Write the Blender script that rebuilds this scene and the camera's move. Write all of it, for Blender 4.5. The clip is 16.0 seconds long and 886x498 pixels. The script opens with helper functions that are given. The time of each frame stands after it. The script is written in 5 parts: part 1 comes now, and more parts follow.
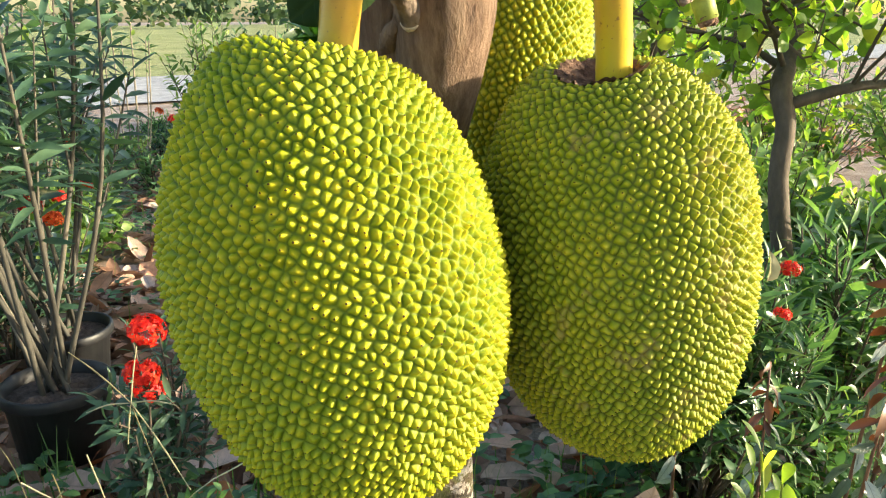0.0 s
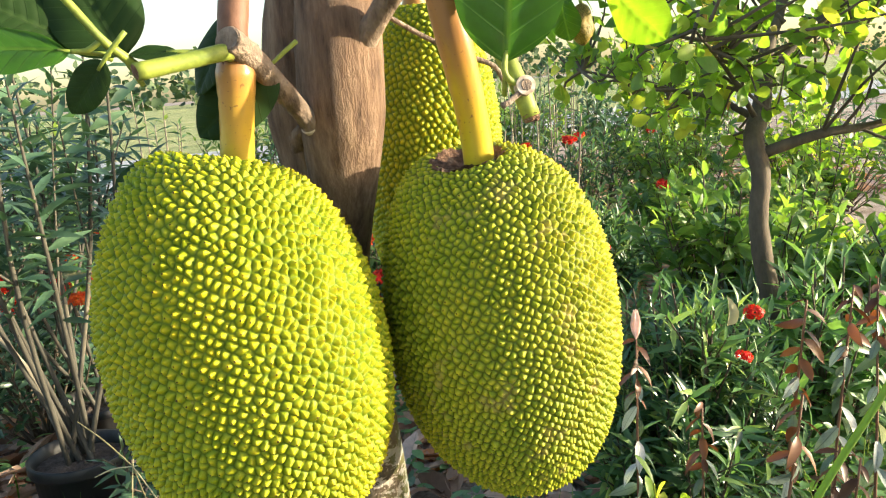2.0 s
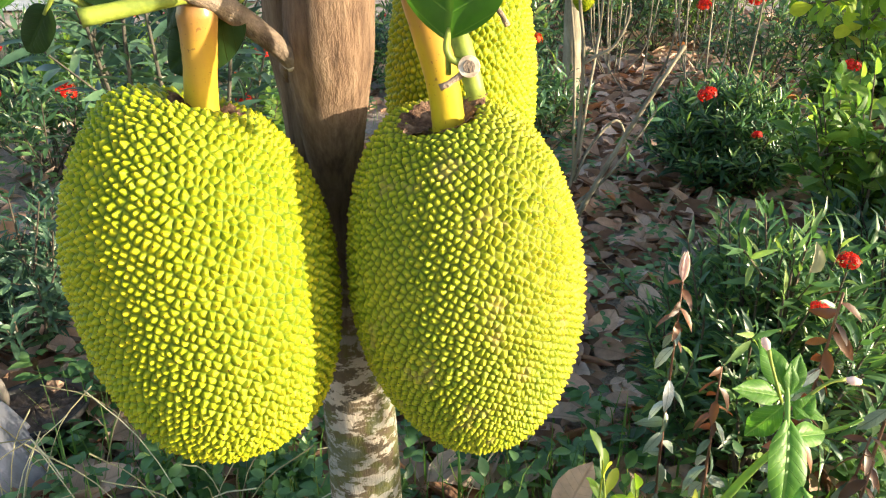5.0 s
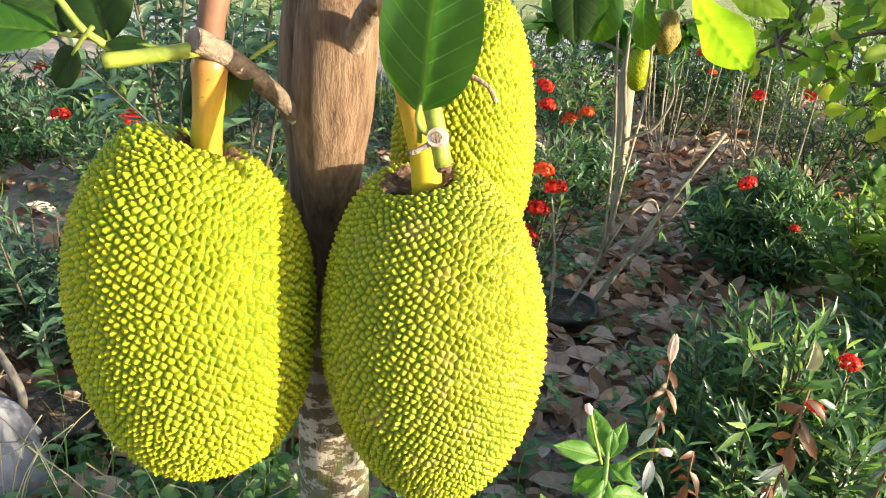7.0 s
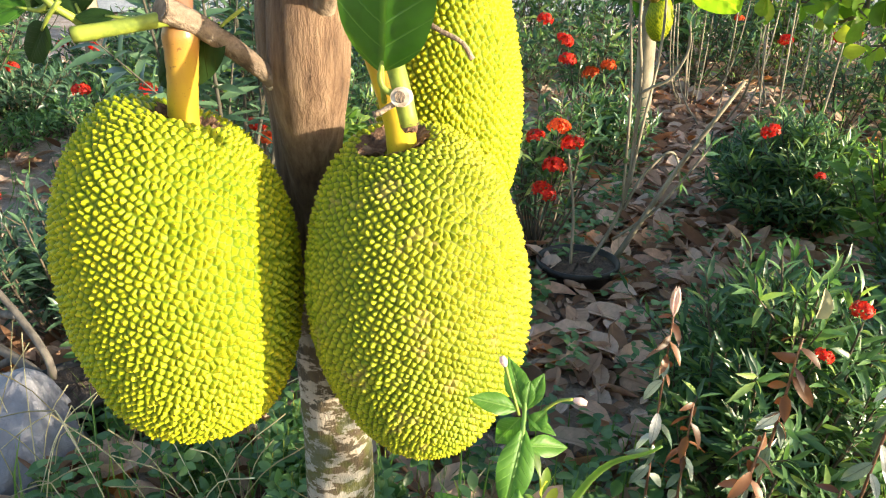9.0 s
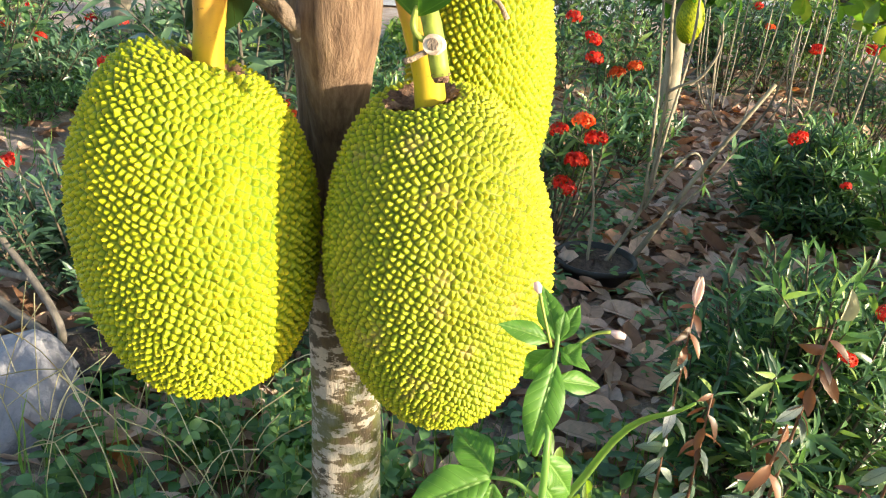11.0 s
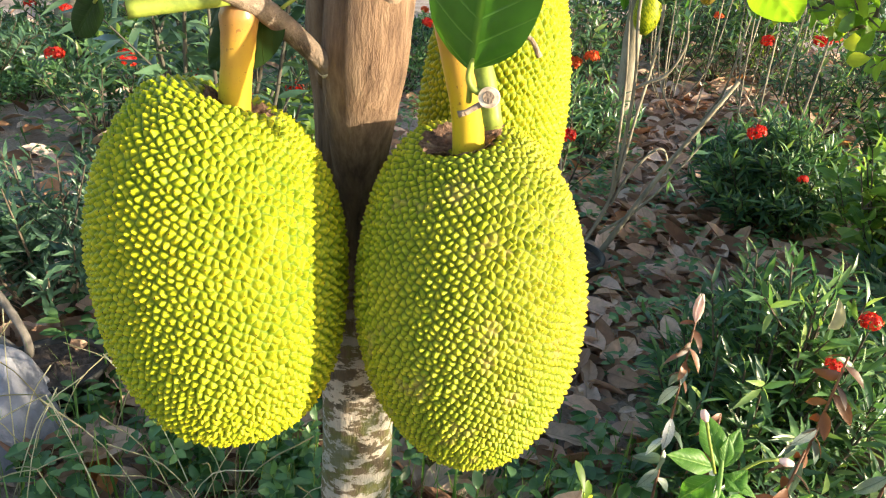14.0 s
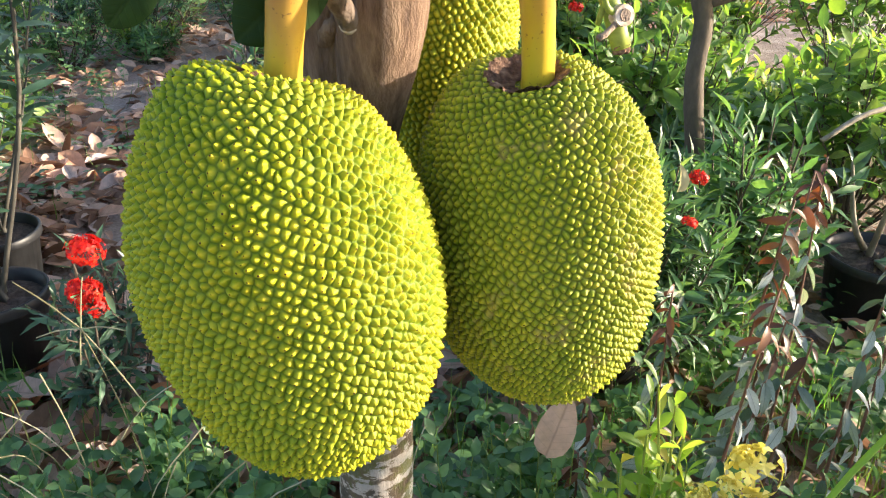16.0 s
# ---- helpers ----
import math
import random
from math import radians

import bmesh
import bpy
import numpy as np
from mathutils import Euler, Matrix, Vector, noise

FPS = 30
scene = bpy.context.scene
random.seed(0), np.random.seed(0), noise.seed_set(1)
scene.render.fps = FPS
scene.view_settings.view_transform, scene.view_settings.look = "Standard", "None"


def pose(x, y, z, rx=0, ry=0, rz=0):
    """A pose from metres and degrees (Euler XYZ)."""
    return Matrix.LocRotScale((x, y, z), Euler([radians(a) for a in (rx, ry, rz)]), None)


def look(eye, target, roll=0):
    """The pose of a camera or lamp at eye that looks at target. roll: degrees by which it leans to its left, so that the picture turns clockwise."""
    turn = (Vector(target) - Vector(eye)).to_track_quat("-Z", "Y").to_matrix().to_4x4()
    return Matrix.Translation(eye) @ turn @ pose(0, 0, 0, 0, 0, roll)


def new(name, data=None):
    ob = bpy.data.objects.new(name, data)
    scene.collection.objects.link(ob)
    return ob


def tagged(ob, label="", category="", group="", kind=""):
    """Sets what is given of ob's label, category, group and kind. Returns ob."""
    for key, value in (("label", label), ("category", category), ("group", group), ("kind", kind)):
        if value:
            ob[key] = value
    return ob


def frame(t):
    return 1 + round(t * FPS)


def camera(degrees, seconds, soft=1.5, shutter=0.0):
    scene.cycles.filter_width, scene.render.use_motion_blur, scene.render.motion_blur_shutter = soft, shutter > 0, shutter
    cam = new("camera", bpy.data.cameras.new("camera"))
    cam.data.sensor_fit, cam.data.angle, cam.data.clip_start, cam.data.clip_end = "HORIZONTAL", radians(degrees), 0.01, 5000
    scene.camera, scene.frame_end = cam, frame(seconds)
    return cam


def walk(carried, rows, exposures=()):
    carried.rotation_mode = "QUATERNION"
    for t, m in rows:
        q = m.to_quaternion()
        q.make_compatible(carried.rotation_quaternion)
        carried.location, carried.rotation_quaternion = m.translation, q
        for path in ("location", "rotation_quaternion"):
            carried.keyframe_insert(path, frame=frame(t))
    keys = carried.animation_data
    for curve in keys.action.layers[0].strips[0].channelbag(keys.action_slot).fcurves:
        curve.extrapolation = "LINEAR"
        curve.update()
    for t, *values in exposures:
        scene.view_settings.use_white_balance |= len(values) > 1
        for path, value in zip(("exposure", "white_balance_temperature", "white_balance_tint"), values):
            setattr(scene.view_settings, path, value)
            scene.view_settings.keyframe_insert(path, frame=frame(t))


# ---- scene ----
cam = camera(58.7, 16.0, soft=1.15)
PATH = [
    (0.0, 0.0326, 0.0079, 1.1842, 73.70, 0.36, 2.27),
    (0.5, 0.1032, -0.0106, 1.2041, 73.57, 2.27, 4.27),
    (1.0, 0.1607, -0.0382, 1.2342, 74.16, 3.38, 4.30),
    (1.5, 0.1833, -0.0673, 1.2383, 75.41, 4.19, 4.95),
    (2.0, 0.1896, -0.0984, 1.2195, 77.96, 4.07, 4.69),
    (2.5, 0.1841, -0.0542, 1.2222, 73.63, 5.28, 9.13),
    (3.0, 0.1527, -0.0135, 1.2357, 71.98, 4.91, 13.92),
    (3.5, 0.1481, 0.0139, 1.2284, 67.31, 3.95, 14.82),
    (4.0, 0.2283, 0.0106, 1.2570, 67.07, 4.36, 16.65),
    (4.5, 0.3242, -0.0016, 1.3149, 65.94, 1.90, 16.12),
    (5.0, 0.3931, 0.0016, 1.3335, 66.28, 0.35, 18.70),
    (5.2, 0.4244, -0.0055, 1.3354, 68.49, 0.18, 19.81),
    (7.3, 0.4915, -0.0150, 1.3656, 70.17, -4.72, 24.77),
    (7.5, 0.4981, -0.0127, 1.3748, 69.74, -4.17, 25.63),
    (8.0, 0.5208, -0.0043, 1.3797, 69.32, -2.77, 26.83),
    (8.5, 0.5382, -0.0016, 1.3742, 68.65, -1.52, 26.53),
    (9.0, 0.5385, 0.0066, 1.3564, 67.43, -1.51, 25.64),
    (9.2, 0.5276, 0.0109, 1.3471, 66.90, -1.52, 25.82),
    (11.3, 0.5290, 0.0124, 1.3112, 67.59, -4.50, 28.24),
    (11.5, 0.5337, 0.0172, 1.3134, 67.90, -4.51, 28.70),
    (12.0, 0.5523, 0.0212, 1.3118, 67.86, -3.48, 29.96),
    (12.5, 0.5605, 0.0111, 1.3211, 68.02, -3.45, 30.44),
    (13.0, 0.5435, 0.0074, 1.3357, 68.69, -3.64, 29.28),
    (13.5, 0.4846, 0.0122, 1.3396, 66.90, -4.41, 27.62),
    (14.0, 0.4239, 0.0024, 1.3581, 66.17, -4.89, 23.92),
    (14.5, 0.3362, -0.0022, 1.3702, 65.88, -4.43, 18.41),
    (15.0, 0.2109, -0.0024, 1.3667, 66.21, -2.28, 11.02),
    (15.5, 0.0813, -0.0042, 1.3417, 64.99, -1.33, 4.15),
    (16.0, 0.0212, -0.0227, 1.3263, 63.36, -0.54, -3.08),
]
walk(cam, [(t, pose(x, y, z, rx, ry, rz)) for t, x, y, z, rx, ry, rz in PATH],
     [(0.0, 1.50, 6500, 10), (14.0, 1.50, 6500, 10), (15.4, 1.56, 6200, 15), (16.0, 1.62, 6100, 18)])

# ---- light ----
SUN_TURN, SUN_HEIGHT = 91.5, 11.0  # degrees from -y towards +x, and above the horizon
sun_way = Vector((math.sin(radians(SUN_TURN)) * math.cos(radians(SUN_HEIGHT)),
                  -math.cos(radians(SUN_TURN)) * math.cos(radians(SUN_HEIGHT)), math.sin(radians(SUN_HEIGHT))))
world = bpy.data.worlds.new("sky")
scene.world = world
world.use_nodes = True
sky = world.node_tree.nodes.new("ShaderNodeTexSky")
sky.sky_type, sky.sun_disc = "NISHITA", False
sky.sun_elevation, sky.sun_rotation = radians(SUN_HEIGHT), math.atan2(sun_way.x, sun_way.y)
sky.air_density, sky.dust_density = 1.0, 1.5
world.node_tree.links.new(sky.outputs["Color"], world.node_tree.nodes["Background"].inputs["Color"])
world.node_tree.nodes["Background"].inputs["Strength"].default_value = 0.148
sun_data = bpy.data.lights.new("sun", "SUN")
sun_data.energy, sun_data.angle, sun_data.color = 4.6, radians(0.6), (1.0, 0.87, 0.62)
sun = new("sun", sun_data)
sun.matrix_world = look(sun_way * 30, (0, 0, 0))


# ---- materials ----
def nodes_of(name):
    m = bpy.data.materials.new(name)
    m.use_nodes = True
    t = m.node_tree
    return m, t, t.nodes["Principled BSDF"], t.nodes["Material Output"]


def ramp_node(t, stops):
    r = t.nodes.new("ShaderNodeValToRGB")
    while len(r.color_ramp.elements) < len(stops):
        r.color_ramp.elements.new(0.5)
    for e, (at, c) in zip(r.color_ramp.elements, stops):
        e.position, e.color = at, (*c, 1)
    return r


def noise_node(t, scale, detail=4.0, rough=0.55, stretch=None):
    n = t.nodes.new("ShaderNodeTexNoise")
    n.inputs["Scale"].default_value, n.inputs["Detail"].default_value, n.inputs["Roughness"].default_value = scale, detail, rough
    co = t.nodes.new("ShaderNodeTexCoord")
    if stretch:
        mp = t.nodes.new("ShaderNodeMapping")
        mp.inputs["Scale"].default_value = stretch
        t.links.new(co.outputs["Object"], mp.inputs["Vector"])
        t.links.new(mp.outputs["Vector"], n.inputs["Vector"])
    else:
        t.links.new(co.outputs["Object"], n.inputs["Vector"])
    return n


def mixed(t, kind, fac, a, b):
    m = t.nodes.new("ShaderNodeMix")
    m.data_type, m.blend_type, m.clamp_factor = "RGBA", kind, True
    for key, v in ((0, fac), (6, a), (7, b)):
        if isinstance(v, bpy.types.NodeSocket):
            t.links.new(v, m.inputs[key])
        elif key == 0:
            m.inputs[0].default_value = v
        else:
            m.inputs[key].default_value = (*v, 1)
    return m.outputs[2]


def bumped(t, bsdf, height, strength, distance):
    b = t.nodes.new("ShaderNodeBump")
    b.inputs["Strength"].default_value, b.inputs["Distance"].default_value = strength, distance
    t.links.new(height, b.inputs["Height"])
    t.links.new(b.outputs["Normal"], bsdf.inputs["Normal"])
    return b


def surface(name, stops, scale=8.0, rough=0.7, bump=0.3, bump_scale=60.0, depth=0.002, stretch=None, fine=0.35, sheen=0.4):
    """Colour from large noise, broken by fine grain, with relief."""
    m, t, bsdf, _ = nodes_of(name)
    big, small = noise_node(t, scale, 5, 0.6, stretch), noise_node(t, bump_scale, 6, 0.6, stretch)
    r = ramp_node(t, stops)
    t.links.new(big.outputs["Fac"], r.inputs["Fac"])
    grain = ramp_node(t, [(0.3, (0.45, 0.45, 0.45)), (0.7, (1.3, 1.3, 1.3))])
    t.links.new(small.outputs["Fac"], grain.inputs["Fac"])
    t.links.new(mixed(t, "MULTIPLY", fine, r.outputs["Color"], grain.outputs["Color"]), bsdf.inputs["Base Color"])
    bsdf.inputs["Roughness"].default_value = rough
    bsdf.inputs["Specular IOR Level"].default_value = sheen
    bumped(t, bsdf, small.outputs["Fac"], bump, depth)
    return m


def foliage(name, stops, rough=0.45, through_light=0.35, veins=0.0, vein_colour=(0.4, 0.5, 0.12), gloss=0.5, tint=(0.9, 1.0, 0.3)):
    """Leaves: each leaf takes its own colour, light shines through, and a midrib and side veins follow the leaf's own coordinates."""
    m, t, bsdf, out = nodes_of(name)
    geo = t.nodes.new("ShaderNodeNewGeometry")
    r = ramp_node(t, stops)
    t.links.new(geo.outputs["Random Per Island"], r.inputs["Fac"])
    blot = noise_node(t, 40.0, 4)
    soft = ramp_node(t, [(0.3, (0.6, 0.6, 0.6)), (0.75, (1.2, 1.2, 1.2))])
    t.links.new(blot.outputs["Fac"], soft.inputs["Fac"])
    colour = mixed(t, "MULTIPLY", 0.6, r.outputs["Color"], soft.outputs["Color"])
    if veins:
        uv = t.nodes.new("ShaderNodeUVMap")
        sep = t.nodes.new("ShaderNodeSeparateXYZ")
        t.links.new(uv.outputs["UV"], sep.inputs["Vector"])
        off = t.nodes.new("ShaderNodeMath")
        off.operation = "ABSOLUTE"
        t.links.new(sep.outputs["X"], off.inputs[0])
        mid = t.nodes.new("ShaderNodeMath")
        mid.operation, mid.inputs[1].default_value, mid.inputs[2].default_value, mid.use_clamp = "MULTIPLY_ADD", -12.0, 1.0, True
        t.links.new(off.outputs[0], mid.inputs[0])
        run = t.nodes.new("ShaderNodeMath")  # side veins climb towards the tip
        run.operation, run.inputs[1].default_value = "MULTIPLY_ADD", -0.22
        t.links.new(off.outputs[0], run.inputs[0])
        t.links.new(sep.outputs["Y"], run.inputs[2])
        rep = t.nodes.new("ShaderNodeMath")
        rep.operation, rep.inputs[1].default_value = "MULTIPLY", 8.0
        t.links.new(run.outputs[0], rep.inputs[0])
        fr = t.nodes.new("ShaderNodeMath")
        fr.operation = "FRACT"
        t.links.new(rep.outputs[0], fr.inputs[0])
        side = t.nodes.new("ShaderNodeMath")
        side.operation, side.inputs[1].default_value, side.inputs[2].default_value, side.use_clamp = "MULTIPLY_ADD", -9.0, 0.8, True
        t.links.new(fr.outputs[0], side.inputs[0])
        both = t.nodes.new("ShaderNodeMath")
        both.operation = "MAXIMUM"
        t.links.new(mid.outputs[0], both.inputs[0])
        t.links.new(side.outputs[0], both.inputs[1])
        weak = t.nodes.new("ShaderNodeMath")
        weak.operation, weak.inputs[1].default_value = "MULTIPLY", veins
        t.links.new(both.outputs[0], weak.inputs[0])
        colour = mixed(t, "MIX", weak.outputs[0], colour, vein_colour)
        bumped(t, bsdf, both.outputs[0], 0.45, 0.0015)
    t.links.new(colour, bsdf.inputs["Base Color"])
    bsdf.inputs["Roughness"].default_value, bsdf.inputs["Specular IOR Level"].default_value = rough, gloss
    glow = t.nodes.new("ShaderNodeBsdfTranslucent")
    t.links.new(mixed(t, "MULTIPLY", 0.8, mixed(t, "MULTIPLY", 1.0, colour, (2.2, 2.2, 2.2)), tint), glow.inputs["Color"])
    mix = t.nodes.new("ShaderNodeMixShader")
    mix.inputs[0].default_value = through_light
    t.links.new(bsdf.outputs[0], mix.inputs[1])
    t.links.new(glow.outputs[0], mix.inputs[2])
    t.links.new(mix.outputs[0], out.inputs["Surface"])
    return m


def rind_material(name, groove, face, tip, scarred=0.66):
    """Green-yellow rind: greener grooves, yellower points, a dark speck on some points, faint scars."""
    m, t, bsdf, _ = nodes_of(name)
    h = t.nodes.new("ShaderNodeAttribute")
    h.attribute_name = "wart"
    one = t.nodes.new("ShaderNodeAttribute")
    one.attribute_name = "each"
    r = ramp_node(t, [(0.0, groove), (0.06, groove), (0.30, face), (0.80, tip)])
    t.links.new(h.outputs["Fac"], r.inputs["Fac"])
    big = noise_node(t, 7.0, 4)
    tone = ramp_node(t, [(0.3, (0.72, 0.86, 0.7)), (0.5, (1, 1, 1)), (0.72, (1.18, 1.08, 0.9))])
    t.links.new(big.outputs["Fac"], tone.inputs["Fac"])
    c = mixed(t, "MULTIPLY", 0.8, r.outputs["Color"], tone.outputs["Color"])
    mottle = noise_node(t, 120.0, 4, 0.6)
    spots = ramp_node(t, [(0.32, (0.62, 0.76, 0.6)), (0.5, (1, 1, 1)), (0.68, (1.16, 1.1, 1.3))])
    t.links.new(mottle.outputs["Fac"], spots.inputs["Fac"])
    c = mixed(t, "MULTIPLY", 0.75, c, spots.outputs["Color"])
    own = ramp_node(t, [(0.0, (0.75, 0.85, 0.7)), (0.6, (1, 1, 1)), (1.0, (1.15, 1.08, 1.0))])
    t.links.new(one.outputs["Fac"], own.inputs["Fac"])
    c = mixed(t, "MULTIPLY", 0.7, c, own.outputs["Color"])
    speck = t.nodes.new("ShaderNodeMath")
    speck.operation, speck.inputs[1].default_value = "GREATER_THAN", 0.785
    t.links.new(h.outputs["Fac"], speck.inputs[0])
    some = t.nodes.new("ShaderNodeMath")
    some.operation, some.inputs[1].default_value = "GREATER_THAN", 0.3
    t.links.new(one.outputs["Fac"], some.inputs[0])
    dot = t.nodes.new("ShaderNodeMath")
    dot.operation = "MULTIPLY"
    t.links.new(speck.outputs[0], dot.inputs[0])
    t.links.new(some.outputs[0], dot.inputs[1])
    c = mixed(t, "MIX", dot.outputs[0], c, (0.05, 0.03, 0.008))
    scar = noise_node(t, 26.0, 6, 0.7)
    cut = ramp_node(t, [(scarred, (0, 0, 0)), (scarred + 0.08, (0.55, 0.55, 0.55))])
    t.links.new(scar.outputs["Fac"], cut.inputs["Fac"])
    c = mixed(t, "MIX", cut.outputs["Color"], c, (0.34, 0.25, 0.09))
    t.links.new(c, bsdf.inputs["Base Color"])
    bsdf.inputs["Roughness"].default_value, bsdf.inputs["Specular IOR Level"].default_value = 0.45, 0.22
    fine = noise_node(t, 380.0, 5, 0.65)
    bumped(t, bsdf, fine.outputs["Fac"], 0.45, 0.0012)
    return m


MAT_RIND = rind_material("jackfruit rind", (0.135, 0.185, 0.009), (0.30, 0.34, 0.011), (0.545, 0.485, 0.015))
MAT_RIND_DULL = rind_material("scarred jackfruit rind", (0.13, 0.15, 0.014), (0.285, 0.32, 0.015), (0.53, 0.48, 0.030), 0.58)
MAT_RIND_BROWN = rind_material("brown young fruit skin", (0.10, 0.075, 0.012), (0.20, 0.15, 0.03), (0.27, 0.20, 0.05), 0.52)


def stalk_material():
    """Yellow-green stalk that turns tan and corky towards the branch, dotted with small pores."""
    m, t, bsdf, _ = nodes_of("fruit stalk")
    co = t.nodes.new("ShaderNodeTexCoord")
    sep = t.nodes.new("ShaderNodeSeparateXYZ")
    t.links.new(co.outputs["Object"], sep.inputs["Vector"])
    blot = noise_node(t, 22, 4, 0.6, (1, 1, 0.4))
    high = t.nodes.new("ShaderNodeMath")
    high.operation, high.inputs[1].default_value = "MULTIPLY_ADD", 0.13
    t.links.new(blot.outputs["Fac"], high.inputs[0])
    t.links.new(sep.outputs["Z"], high.inputs[2])
    run = t.nodes.new("ShaderNodeMapRange")
    run.inputs["From Min"].default_value, run.inputs["From Max"].default_value = 1.18, 1.33
    t.links.new(high.outputs[0], run.inputs["Value"])
    r = ramp_node(t, [(0.0, (0.50, 0.45, 0.025)), (0.4, (0.54, 0.36, 0.03)), (0.75, (0.44, 0.23, 0.05)), (1.0, (0.34, 0.17, 0.06))])
    t.links.new(run.outputs["Result"], r.inputs["Fac"])
    pore = noise_node(t, 260, 2, 0.5)
    cut = ramp_node(t, [(0.66, (0, 0, 0)), (0.72, (0.7, 0.7, 0.7))])
    t.links.new(pore.outputs["Fac"], cut.inputs["Fac"])
    t.links.new(mixed(t, "MIX", cut.outputs["Color"], r.outputs["Color"], (0.16, 0.08, 0.03)), bsdf.inputs["Base Color"])
    bsdf.inputs["Roughness"].default_value = 0.3
    bumped(t, bsdf, pore.outputs["Fac"], 0.15, 0.0008)
    return m


MAT_PEDUNCLE = stalk_material()
MAT_CORK = surface("corky rim", [(0.3, (0.05, 0.025, 0.018)), (0.5, (0.20, 0.11, 0.07)), (0.7, (0.42, 0.28, 0.19))], 70, 0.9, 1.0, 240, 0.005, None, 0.8)
MAT_TWIG = surface("green twig", [(0.35, (0.16, 0.22, 0.04)), (0.65, (0.34, 0.40, 0.06))], 30, 0.5, 0.3, 200, 0.0008)
MAT_CUT = surface("cut wood", [(0.35, (0.40, 0.30, 0.22)), (0.6, (0.75, 0.66, 0.55))], 90, 0.8, 0.4, 260, 0.001)
MAT_DEADWOOD = surface("grey bark", [(0.3, (0.13, 0.092, 0.068)), (0.6, (0.33, 0.25, 0.19))], 45, 0.9, 1.0, 160, 0.006, (1, 0.45, 0.6), 0.6)
MAT_GREYBARK = surface("smooth grey bark", [(0.3, (0.10, 0.085, 0.075)), (0.55, (0.19, 0.165, 0.145)), (0.75, (0.28, 0.25, 0.22))], 18, 0.8, 0.5, 120, 0.003, (1, 1, 0.5))
MAT_REDBARK = surface("reddish young bark", [(0.3, (0.13, 0.06, 0.035)), (0.7, (0.26, 0.13, 0.08))], 20, 0.6, 0.4, 120, 0.002, (1, 1, 0.4))
MAT_STEM = surface("pale shrub stem", [(0.3, (0.14, 0.12, 0.085)), (0.5, (0.28, 0.24, 0.175)), (0.7, (0.42, 0.37, 0.28))], 12, 0.75, 0.5, 90, 0.003, (1, 1, 0.4))
MAT_GREYSTEM = surface("grey shrub stem", [(0.3, (0.045, 0.042, 0.034)), (0.55, (0.10, 0.09, 0.07)), (0.75, (0.24, 0.21, 0.15))], 9, 0.8, 0.5, 90, 0.003, (1, 1, 0.4))
MAT_DARKSTEM = surface("brown stem", [(0.3, (0.06, 0.048, 0.035)), (0.7, (0.15, 0.115, 0.082))], 15, 0.8, 0.6, 90, 0.004, (1, 1, 0.4))
MAT_POT = surface("black plastic pot", [(0.3, (0.012, 0.012, 0.013)), (0.7, (0.035, 0.035, 0.036))], 8, 0.45, 0.1, 90, 0.001)
MAT_SOIL = surface("potting soil", [(0.3, (0.05, 0.035, 0.028)), (0.7, (0.17, 0.125, 0.1))], 60, 0.95, 1.0, 200, 0.006)
MAT_GROUND = surface("leaf-strewn earth", [(0.25, (0.21, 0.15, 0.12)), (0.5, (0.42, 0.33, 0.275)), (0.75, (0.60, 0.51, 0.46))], 3.0, 0.95, 1.0, 70, 0.02, None, 0.7)
MAT_FIELD = surface("dry grass field", [(0.3, (0.26, 0.32, 0.11)), (0.5, (0.40, 0.44, 0.18)), (0.7, (0.54, 0.52, 0.25))], 0.6, 0.95, 1.0, 9, 0.2, None, 0.7)
MAT_ROAD = surface("pale gravel road", [(0.3, (0.38, 0.39, 0.41)), (0.7, (0.60, 0.60, 0.61))], 2.5, 0.95, 1.0, 14, 0.08, None, 0.5)


